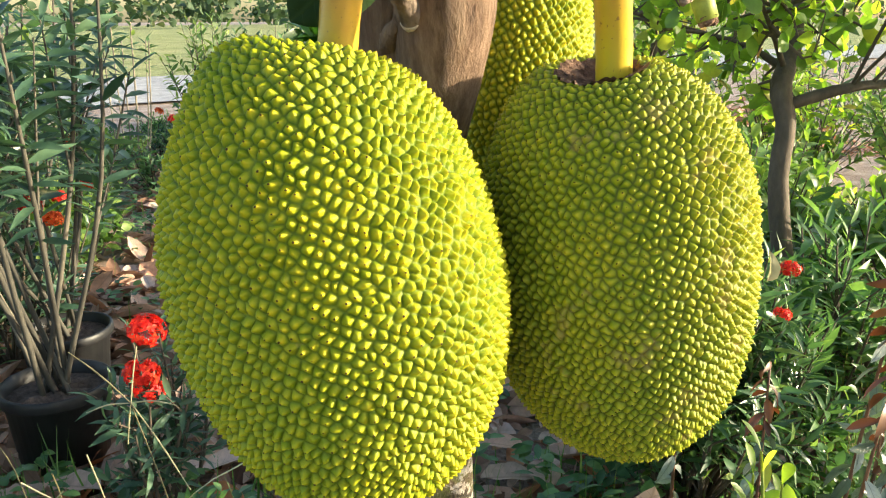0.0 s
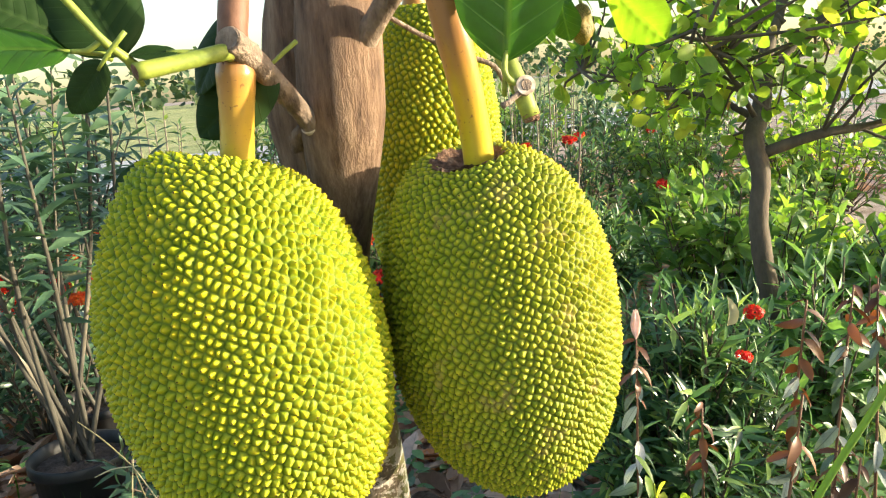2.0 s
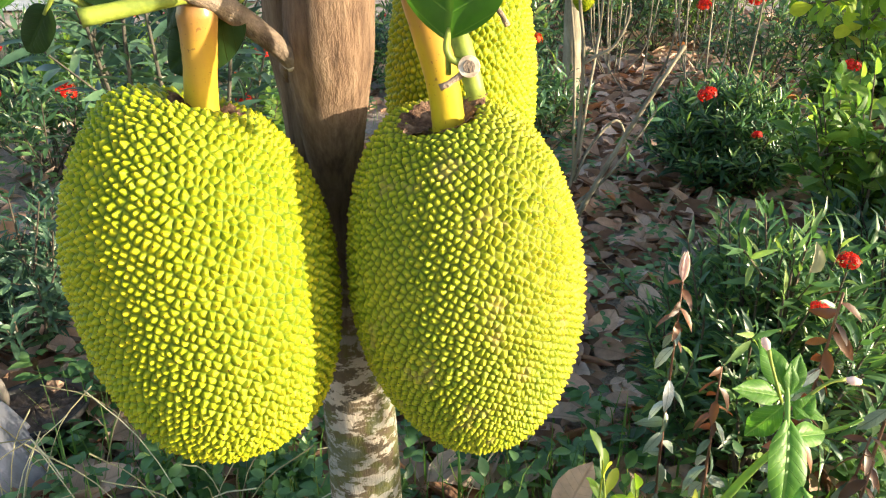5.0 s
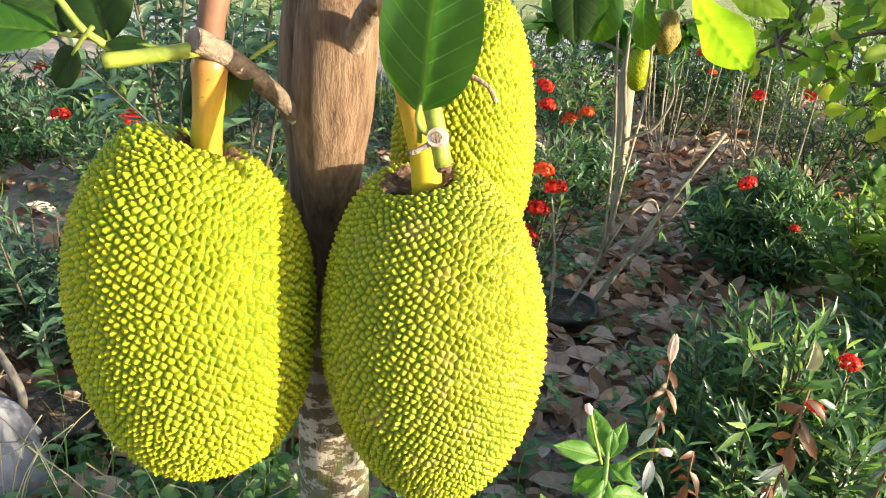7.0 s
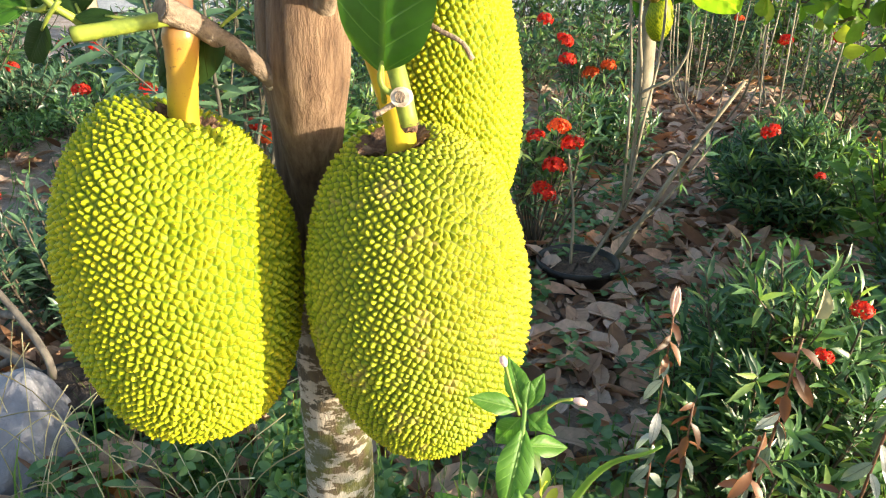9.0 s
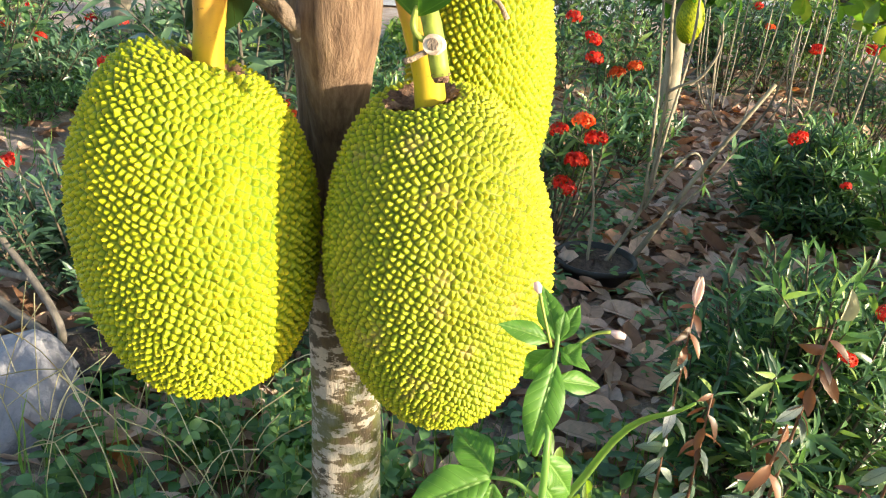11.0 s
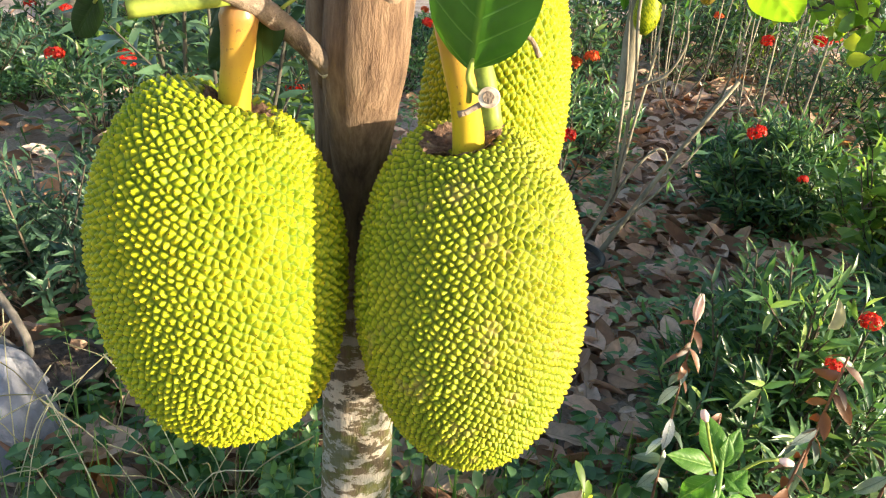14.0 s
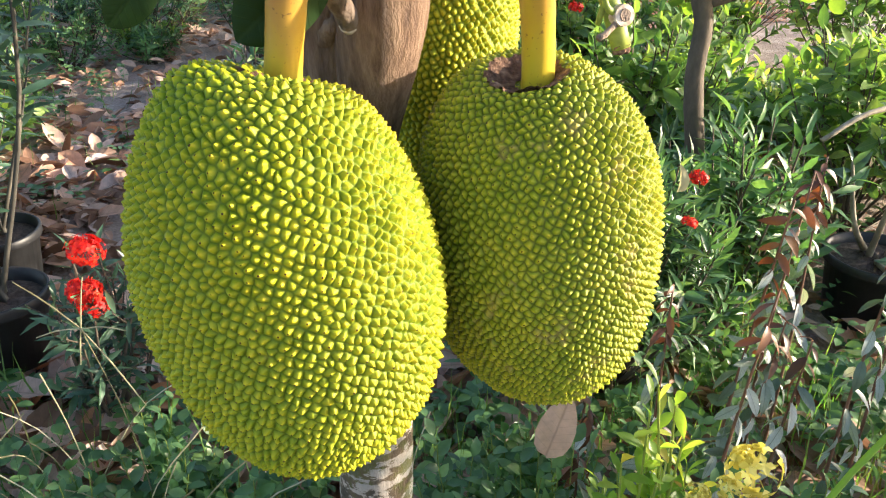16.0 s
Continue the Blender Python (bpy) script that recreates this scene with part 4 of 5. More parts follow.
shrub("ixora_shrub", RED, (-1.0, 5.7), 1.0, 0.45, 20, 16, (0.11, 0.03), MAT_NARROW,
      heads=(("orange", (-0.92, 5.5, 0.40), 1.4), ("orange", (-0.80, 5.5, 0.46), 1.3), ("red", (-1.1, 5.4, 0.62), 1.5), ("red", (-1.05, 5.35, 0.50), 1.5), ("red", (-1.25, 5.4, 0.75), 1.3)))
shrub("ixora_shrub", RED, (-1.55, 1.62), 0.60, 0.34, 34, 20, (0.075, 0.018), MAT_DARKLEAF, heads=(("red", (-1.36, 1.83, 0.43), 0.9), ("red", (-1.72, 1.5, 0.52), 0.8)))
shrub("ixora_shrub", RED, (-1.55, 2.45), 0.70, 0.34, 26, 18, (0.085, 0.022), MAT_DARKLEAF,
      heads=(("red", (-1.41, 2.15, 0.70), 1.0), ("red", (-1.45, 2.20, 0.61), 1.05), ("red", (-1.38, 2.40, 0.62), 0.9), ("orange", (-1.26, 2.30, 0.60), 0.8), ("red", (-1.62, 2.40, 0.68), 0.9), ("red", (-1.2, 2.45, 0.68), 0.8)))
for x, y, h, s, m, cols in ((-2.9, 3.2, 0.6, 0.4, MAT_NARROW, ("red", "red")), (-3.5, 4.4, 0.55, 0.5, MAT_LIGHTLEAF, ()), (-2.5, 4.8, 0.55, 0.45, MAT_NARROW, ("red", "orange")),
                            (-4.3, 3.5, 0.55, 0.5, MAT_DARKLEAF, ("red",)), (-5.2, 5.2, 0.6, 0.6, MAT_NARROW, ("pink", "red")), (-3.4, 6.2, 0.5, 0.6, MAT_LIGHTLEAF, ("orange",)),
                            (-1.9, 6.2, 0.8, 0.5, MAT_NARROW, ("red", "red")), (-4.5, 6.9, 0.6, 0.5, MAT_DARKLEAF, ("pink", "pink", "pink")), (-6.2, 7.0, 0.6, 0.7, MAT_NARROW, ("pink",)),
                            (-2.0, 3.7, 0.45, 0.3, MAT_LIGHTLEAF, ("red",)), (0.75, 6.3, 0.9, 0.5, MAT_NARROW, ("red", "red", "red")), (-0.2, 8.5, 1.0, 0.7, MAT_NARROW, ("red", "orange")),
                            (1.35, 3.3, 0.5, 0.42, MAT_LIGHTLEAF, ()), (2.0, 3.1, 0.6, 0.5, MAT_LIGHTLEAF, ()), (1.7, 4.5, 0.6, 0.55, MAT_LIGHTLEAF, ()), (2.7, 4.2, 0.5, 0.5, MAT_TREELEAF, ()),
                            (1.25, 5.4, 0.6, 0.4, MAT_LIGHTLEAF, ("red",)), (1.5, 7.6, 0.9, 0.6, MAT_LIGHTLEAF, ("red",)),
                            (1.02, 2.08, 0.72, 0.30, MAT_WEED, ()), (0.98, 3.0, 0.85, 0.34, MAT_LIGHTLEAF, ()), (1.45, 5.9, 1.05, 0.5, MAT_LIGHTLEAF, ()), (2.25, 5.7, 1.1, 0.6, MAT_TREELEAF, ()), (3.05, 5.3, 1.0, 0.6, MAT_LIGHTLEAF, ()), (2.9, 6.6, 1.2, 0.7, MAT_DARKLEAF, ()), (-0.55, 4.65, 0.55, 0.28, MAT_NARROW, ()), (1.75, 2.7, 0.85, 0.4, MAT_LIGHTLEAF, ()), (1.45, 3.5, 0.55, 0.45, MAT_TREELEAF, ()), (2.2, 3.7, 0.5, 0.55, MAT_TREELEAF, ()), (1.95, 5.3, 0.6, 0.6, MAT_LIGHTLEAF, ()), (1.05, 2.6, 0.5, 0.30, MAT_DARKLEAF, ())):
    pts = [(c, (x + RNG.normal(0, s * 0.45), y - s * 0.6 + RNG.normal(0, 0.08), rise(x, y) + h * RNG.uniform(0.6, 0.95)), 1.1 + 0.1 * s) for c in cols]
    light = m in (MAT_TREELEAF, MAT_LIGHTLEAF)
    shrub("shrub", ("yellow-green broad-leaved shrub" if light else "dark green narrow-leaved shrub") + " in the garden" + (" with " + cols[0] + " flowers" if cols else ""), (x, y), h, s, 22, 15,
          (0.10, 0.045) if light else (0.11, 0.026), m, shape=OVAL if light else LANCE, heads=pts, start=0.3)
for k in range(15):
    x, y = -4.6 + 0.5 * k + RNG.normal(0, 0.15), 8.6 + RNG.uniform(0, 1.6)
    if x < -1.6:
        continue
    m = (MAT_NARROW, MAT_LIGHTLEAF, MAT_DARKLEAF)[k % 3]
    shrub("shrub", "bushy green shrub along the garden's far edge", (x, y), RNG.uniform(0.9, 1.5), 0.55, 16, 12, (0.13, 0.05), m, shape=OVAL, start=0.2, group="far shrubs")
for x, y, h, w, m in ((-4.3, 3.1, 1.25, 0.55, MAT_NARROW), (-5.3, 3.7, 1.3, 0.6, MAT_LIGHTLEAF), (-3.7, 2.5, 0.95, 0.5, MAT_NARROW), (-6.4, 5.0, 1.2, 0.7, MAT_DARKLEAF), (-3.75, 4.7, 0.7, 0.35, MAT_TREELEAF),
                      (-1.75, 6.9, 1.25, 0.55, MAT_NARROW), (-2.35, 7.4, 1.3, 0.6, MAT_LIGHTLEAF), (-1.2, 7.5, 1.3, 0.6, MAT_DARKLEAF), (-0.5, 7.9, 1.25, 0.6, MAT_NARROW), (0.3, 8.6, 1.3, 0.6, MAT_LIGHTLEAF)):
    shrub("shrub", ("sunlit yellow-green" if m is MAT_TREELEAF else "tall bushy green") + " shrub towards the road", (x, y), h, w, 24, 15, (0.12, 0.034), m, start=0.15, group="far shrubs")
for k in range(46):
    x, y = RNG.uniform(-6.0, -1.7), RNG.uniform(2.7, 8.6)
    if y < 4.2 and x > -3.4:
        continue
    m = (MAT_NARROW, MAT_WEED, MAT_LIGHTLEAF)[k % 3]
    shrub("shrub", "low leafy green shrub in the garden", (x, y), RNG.uniform(0.22, 0.42), 0.32, 18, 14, (0.07, 0.024), m, start=0.2,
          heads=[(("red", "orange")[k % 2], (x + 0.1, y - 0.2, rise(x, y) + 0.45), 1.0)] if k % 3 == 0 else ())
# taller weeds in front of the shrubs
for x, y, h in ((0.20, 0.98, 0.42), (0.30, 1.05, 0.46), (0.12, 1.12, 0.38), (0.40, 0.92, 0.46), (0.26, 0.90, 0.44), (0.50, 0.85, 0.5), (0.62, 0.84, 0.5), (0.34, 1.18, 0.42), (0.22, 1.22, 0.34), (0.74, 0.9, 0.5), (0.1, 0.98, 0.3), (-0.3, 1.15, 0.3), (-0.42, 1.2, 0.32), (-0.2, 1.2, 0.26), (-0.5, 1.32, 0.3), (-0.62, 1.18, 0.28), (0.55, 1.3, 0.4), (0.9, 1.6, 0.45), (1.1, 1.3, 0.5), (1.05, 1.9, 0.45)):
    shrub("weed", "green broad-leaved weed under the fruit tree", (x, y), h, 0.11, 9, 12, (0.045, 0.028), MAT_WEED, MAT_TWIG, OVAL, 0.25, 1.1, radius=0.0025, side=1, group="weeds under the tree")
# tall shrubs added beyond the edge of the view to block the low sun
for x, y, h in ((3.0, -0.5, 1.0), (3.25, -0.05, 1.0), (3.0, 0.35, 0.95), (2.6, 0.95, 1.25), (3.2, 2.3, 0.8)):
    shrub("shrub", "unseen tall shrub added to shade the garden", (x, y), h, 0.5, 26, 14, (0.11, 0.05), MAT_LIGHTLEAF, shape=OVAL, start=0.15)

# potted shrubs with long leaves in whorls
shrub("potted_shrub", "tall potted shrub with bare grey stems and long leaves", (-1.08, 1.88), 1.62, 0.30, 9, 36, (0.12, 0.027), MAT_DARKLEAF, MAT_GREYSTEM, start=0.42, angle=1.1, potted=(0.135, 0.27), radius=0.008, flat=0.2, pairs=False, side=1, group="potted shrubs")
shrub("potted_shrub", "potted shrub with grey stems and long leaves", (-1.30, 2.35), 1.30, 0.32, 7, 32, (0.125, 0.027), MAT_DARKLEAF, MAT_GREYSTEM, start=0.5, angle=1.1, potted=(0.14, 0.24), radius=0.0075, flat=0.2, pairs=False, side=1, group="potted shrubs")
shrub("potted_shrub", "slender potted shrub with long leaves", (-1.75, 2.9), 1.35, 0.44, 9, 34, (0.13, 0.028), MAT_NARROW, MAT_GREYSTEM, start=0.5, angle=1.1, potted=(0.14, 0.24), radius=0.009, flat=0.2, pairs=False, side=1, group="potted shrubs")
shrub("potted_shrub", "potted shrub with curved grey stems", (1.52, 2.1), 0.62, 0.30, 4, 8, (0.10, 0.03), MAT_DARKLEAF, MAT_STEM, start=0.75, potted=(0.16, 0.24), radius=0.012, pairs=False, side=0, group="potted shrubs")


def bare_plant(name, label, at, lines, radius, material, potted=None, group="bare-stemmed plants", leaf=None, sides=7):
    """A plant that shows its stems: each line starts at the base."""
    x, y = at
    z = rise(x, y)
    ob = thing(name, label, "plant", (x, y, z), group)
    if potted:
        pot(ob, x, y, z - 0.01 - (potted[1] * 0.35 if potted[0] > 0.16 else 0), *potted)
    sets = []
    for i, pts in enumerate(lines):
        r = radius * (1.0 if i == 0 else 0.72)
        v, f = tube(pts, [r, r * 0.85, r * 0.65], sides, 18, 0.05)
        part("stem", mesh_of("stem", v, f, material), ob)
        if leaf:
            sets.append(shoot_leaves(smooth_line(pts, 12), leaf[0], leaf[1], leaf[2], leaf[3], 1.0, leaf[4], 0.25, False))
    if sets:
        part("foliage", leaf_mesh("foliage", sets, leaf[5]), ob, kind="stuff")
    return ob


bare_plant("potted_plant", "potted plant with pale branching stems", (-0.225, 2.97),
           [[(-0.19, 3.0, 0.05), (-0.13, 3.13, 0.20), (-0.10, 3.16, 0.34), (-0.095, 3.18, 0.55), (-0.10, 3.19, 0.80), (-0.13, 3.17, 1.05), (-0.12, 3.15, 1.40)],
            [(-0.105, 3.15, 0.28), (-0.115, 3.16, 0.45), (-0.13, 3.17, 0.75), (-0.16, 3.17, 1.0), (-0.20, 3.17, 1.35)],
            [(-0.10, 3.19, 0.74), (-0.05, 3.18, 0.775), (0.02, 3.18, 0.82), (0.065, 3.2, 0.93), (0.055, 3.2, 1.03)],
            [(-0.10, 3.15, 0.26), (-0.06, 3.2, 0.38), (0.0, 3.26, 0.47), (0.04, 3.28, 0.50), (0.07, 3.30, 0.46), (0.09, 3.32, 0.36)],
            [(-0.12, 3.1, 0.14), (0.02, 3.17, 0.27), (0.12, 3.22, 0.42), (0.20, 3.25, 0.56)],
            [(-0.09, 3.16, 0.36), (-0.07, 3.18, 0.62), (-0.04, 3.2, 0.95), (-0.06, 3.2, 1.38)],
            [(-0.25, 2.95, 0.05), (-0.27, 3.0, 0.25), (-0.31, 3.04, 0.42), (-0.33, 3.05, 0.50)]], 0.0095, MAT_STEM, (0.165, 0.17), leaf=(5, 0.86, 0.10, 0.03, LANCE, MAT_NARROW))
bare_plant("garden_stake", "pale bamboo stake leaning out of the pot", (-0.14, 3.0), [[(-0.10, 3.10, 0.06), (0.07, 3.19, 0.42), (0.28, 3.27, 0.82)]], 0.0125, MAT_STEM)
for k, (x, y, n, h) in enumerate(((-0.42, 6.9, 9, 1.3), (0.20, 7.3, 7, 1.4), (0.55, 6.7, 5, 1.5), (-0.15, 6.2, 4, 1.2), (0.40, 5.2, 4, 1.1), (-3.6, 5.2, 5, 1.4), (-2.6, 5.8, 6, 1.3), (-4.6, 6.0, 5, 1.6))):
    z = rise(x, y)
    lines = []
    for i in range(n):
        q, r = RNG.uniform(0, 6.28), RNG.uniform(0.1, 0.42)
        e = (x + r * math.cos(q), y + r * math.sin(q), z + h * RNG.uniform(0.7, 1.1))
        lines.append([(x + 0.05 * math.cos(q), y + 0.05 * math.sin(q), z - 0.02), (x + 0.75 * r * math.cos(q), y + 0.75 * r * math.sin(q), z + h * 0.28), e])
    bare_plant("bare_shrub", "shrub with many pale bare upright stems", (x, y), lines, 0.009, MAT_STEM, leaf=(9, 0.85, 0.11, 0.03, LANCE, MAT_NARROW))
bare_plant("bare_branches", "grey-brown forked branches reaching out of a black pot", (-1.181, 1.287),
           [[(-1.211, 1.287, 0.070), (-1.306, 1.287, 0.104), (-1.499, 1.307, 0.134), (-1.821, 1.337, 0.180), (-2.304, 1.387, 0.172)], [(-1.281, 1.287, 0.103), (-1.286, 1.287, 0.186), (-1.421, 1.317, 0.272), (-1.601, 1.337, 0.383), (-1.783, 1.387, 0.476)], [(-1.459, 1.297, 0.126), (-1.632, 1.287, 0.024), (-1.911, 1.267, -0.125)],
            [(-1.421, 1.317, 0.272), (-1.592, 1.347, 0.231), (-1.836, 1.387, 0.189)]], 0.0175, MAT_GREYBARK, (0.13, 0.13), leaf=(5, 0.7, 0.09, 0.03, OVAL, MAT_LIGHTLEAF), sides=12)
bare_plant("bent_branch", "thin grey branch bent over in an arch", (-1.24, 2.05), [[(-1.20, 2.0, 0.22), (-1.30, 2.04, 0.45), (-1.43, 2.07, 0.58), (-1.52, 2.08, 0.58), (-1.65, 2.1, 0.50), (-1.80, 2.12, 0.34), (-1.84, 2.13, 0.0)]], 0.009, MAT_STEM)
bare_plant("bent_branch", "thin curved grey branch arching over a pot", (1.5, 2.1), [[(1.55, 2.12, 0.16), (1.62, 2.15, 0.5), (1.5, 2.0, 0.72), (1.25, 1.9, 0.74), (1.1, 1.85, 0.68)]], 0.010, MAT_STEM)


# ---- trees behind ----
def leafy_tree(name, label, trunk, radii, limbs, crown, count, leaf, material, bark, shape=OVAL):
    x, y = trunk[0][:2]
    ob = thing(name, label, "tree", (x, y, rise(x, y)), "trees behind")
    v, f = tube(trunk, radii, 12, 24, 0.03)
    part("trunk", mesh_of("trunk", v, f, bark), ob)
    tips = []
    for pts, r in limbs:
        v, f = tube(pts, [r, r * 0.7, r * 0.35], 8, 14, 0.04)
        part("limb", mesh_of("limb", v, f, bark), ob)
        tips += list(smooth_line(pts, 10)[3:])
    tips += list(smooth_line(trunk, 12)[6:])
    tips = np.array(tips)
    b, at, way = Build(), [], []
    (cx, cy, cz), (sx, sy, sz) = crown
    for i in range(count // 9):
        e = np.array([cx, cy, cz]) + unit(RNG.normal(size=3)) * np.array([sx, sy, sz]) * RNG.uniform(0.3, 1) ** 0.6
        s = tips[np.argmin(np.linalg.norm(tips - e, axis=1) + RNG.uniform(0, 0.25, len(tips)))]
        m = (s + e) / 2 + RNG.normal(0, 0.04, 3)
        v, f = tube([s, m, e], [0.006, 0.004, 0.0016], 5, 6, 0, False)
        b.add(v, f)
        line = smooth_line([s, m, e], 10)
        for j in range(9):
            p = line[min(9, 3 + j * 7 // 9)] + RNG.normal(0, 0.012, 3)
            at.append(p), way.append(unit(e - s) * 0.4 + RNG.normal(0, 0.55, 3) + (0, 0, -0.15))
    part("twig", b.mesh("twig", bark), ob, kind="stuff")
    at, way = np.array(at), np.array(way)
    n = len(at)
    face = np.tile((0.45, -0.35, 0.6), (n, 1)) + RNG.normal(0, 0.55, (n, 3))
    part("crown", leaf_mesh("crown", [leaves(at, way, face, leaf[0] * RNG.uniform(0.6, 1.2, n), leaf[1] * RNG.uniform(0.7, 1.15, n), shape, 0.2, 0.12)], material), ob, kind="stuff")
    return ob


leafy_tree("small_tree", "small crooked tree with dark trunk and sunlit yellow-green leaves", [(1.00, 2.30, -0.05), (0.96, 2.28, 0.4), (0.905, 2.275, 0.72), (0.915, 2.29, 0.88), (0.90, 2.32, 0.99), (0.95, 2.41, 1.07), (0.98, 2.46, 1.25), (1.06, 2.56, 1.42), (1.15, 2.6, 1.9)],
           [0.038, 0.033, 0.029, 0.027, 0.031, 0.028, 0.022, 0.018, 0.008],
           [([(0.90, 2.30, 0.94), (1.1, 2.33, 0.99), (1.3, 2.37, 1.01), (1.75, 2.45, 1.12)], 0.019), ([(0.93, 2.40, 1.04), (0.83, 2.43, 1.10), (0.70, 2.45, 1.14), (0.42, 2.50, 1.22)], 0.012),
            ([(1.0, 2.45, 1.20), (1.2, 2.5, 1.36), (1.5, 2.6, 1.55)], 0.013), ([(1.04, 2.5, 1.32), (0.9, 2.6, 1.5), (0.7, 2.6, 1.7)], 0.010), ([(0.93, 2.38, 1.03), (0.8, 2.2, 1.18), (0.66, 2.0, 1.30)], 0.009)],
           ((1.1, 2.5, 1.34), (0.85, 0.6, 0.45)), 1500, (0.062, 0.042), MAT_TREELEAF, MAT_DARKSTEM, OBOVATE)
for x, y, h, w in ((1.7, 7.6, 2.0, 0.7),):
    leafy_tree("garden_tree", "leafy yellow-green tree in the garden", [(x, y, -0.1), (x + 0.05, y, h * 0.3), (x - 0.04, y + 0.03, h * 0.6), (x, y, h)], [0.06, 0.05, 0.035, 0.01],
               [([(x + 0.03, y, h * 0.35), (x - w * 0.4, y - 0.1, h * 0.5), (x - w * 0.8, y - 0.2, h * 0.6)], 0.02), ([(x, y, h * 0.4), (x + w * 0.4, y - 0.1, h * 0.55), (x + w * 0.8, y, h * 0.7)], 0.02),
                ([(x, y, h * 0.3), (x - 0.1, y - w * 0.4, h * 0.42), (x - 0.1, y - w * 0.7, h * 0.5)], 0.02)],
               ((x, y - 0.1, h * 0.58), (w, w, h * 0.4)), 900, (0.085, 0.055), MAT_TREELEAF, MAT_DARKSTEM)
leafy_tree("garden_tree", "slender brown-trunked tree among the shrubs", [(-4.9, 4.8, -0.1), (-4.95, 4.8, 0.5), (-5.05, 4.85, 1.1), (-5.1, 4.9, 2.4)], [0.09, 0.085, 0.08, 0.03],
           [([(-5.05, 4.85, 1.3), (-4.7, 4.7, 1.8), (-4.4, 4.6, 2.1)], 0.03), ([(-5.05, 4.85, 1.4), (-5.5, 4.9, 1.9), (-5.8, 5, 2.2)], 0.03)], ((-5.1, 4.9, 2.3), (0.9, 0.9, 0.6)), 700, (0.1, 0.05), MAT_TREELEAF, MAT_STEM)

# young jackfruit tree further back, with a small fruit
far_tree = leafy_tree("jackfruit_tree", "young jackfruit tree with pale trunk and large leaves, further back", [(-0.50, 5.25, -0.1), (-0.49, 5.25, 0.3), (-0.50, 5.22, 0.75), (-0.47, 5.2, 1.1), (-0.45, 5.2, 1.8)], [0.065, 0.06, 0.055, 0.05, 0.02],
                      [([(-0.48, 5.2, 0.95), (-0.44, 5.08, 1.09), (-0.40, 5.0, 1.06)], 0.02), ([(-0.48, 5.2, 0.9), (-0.75, 5.1, 1.0), (-1.0, 5.0, 1.05)], 0.018), ([(-0.48, 5.2, 1.0), (-0.2, 5.1, 1.15), (0.1, 5.0, 1.2)], 0.016)],
                      ((-0.55, 5.1, 1.15), (0.55, 0.4, 0.32)), 130, (0.17, 0.095), MAT_JACKLEAF, MAT_STEM, BROAD)


def small_fruit(label, centre, axes, seed, stalk, radius):
    fruit = thing("jackfruit", label, "jackfruit", centre, "young jackfruits")
    ob = new("rind", build_rind("rind", *axes, max(axes) * 0.11, max(axes) * 0.035, 60, 50, 0.95, 0.0, 0.0, (0, 0), seed))
    ob.parent = fruit
    v, f = tube(stalk, [radius, radius * 0.8], 8, 6)
    part("stalk", mesh_of("stalk", v, f, MAT_TWIG), fruit)


small_fruit("young green jackfruit on a tree further back", (-0.40, 5.0, 0.855), (0.078, 0.075, 0.135), 21, [(-0.40, 5.0, 0.98), (-0.40, 5.0, 1.065)], 0.014)
small_fruit("small brownish young fruit hanging from a twig", (0.307, 1.186, 1.290), (0.0165, 0.016, 0.032), 22, [(0.307, 1.186, 1.317), (0.297, 1.188, 1.362)], 0.003)
twig = thing("overhanging_twig", "thin brown twig with bright green leaves", "twig", (0.3, 1.19, 1.4))
v, f = tube([(0.02, 0.80, 1.52), (0.15, 1.0, 1.44), (0.295, 1.188, 1.36), (0.42, 1.25, 1.37), (0.6, 1.3, 1.42)], [0.006, 0.005, 0.004, 0.0035, 0.002], 7, 18)
part("stem", mesh_of("stem", v, f, MAT_REDBARK), twig)
for k, (at, way, face, ln, wd) in enumerate((((0.335, 1.14, 1.352), (0.35, -0.05, -0.45), (-0.7, -0.5, 0.2), 0.13, 0.085), ((0.36, 1.2, 1.36), (0.5, -0.2, -0.1), (-0.1, -0.3, 0.9), 0.11, 0.07),
                              ((0.245, 1.10, 1.36), (-0.25, -0.1, -0.9), (0.1, -0.9, 0.2), 0.09, 0.055), ((0.27, 1.15, 1.35), (0.1, -0.1, -1.0), (-0.5, -0.8, 0.2), 0.085, 0.05), ((0.22, 1.08, 1.37), (-0.1, 0.1, -1.0), (0.3, -0.9, 0.3), 0.1, 0.05))):
    v, f, uv = fine_leaf(at, way, face, ln, wd, OBOVATE, 0.15, 0.1, 0.03)
    # first two leaves carry the backlit glow in their colour
    part("leaf", mesh_of("leaf", v, f, MAT_SUNLEAF if k < 2 else MAT_JACKLEAF, True, uv), twig)


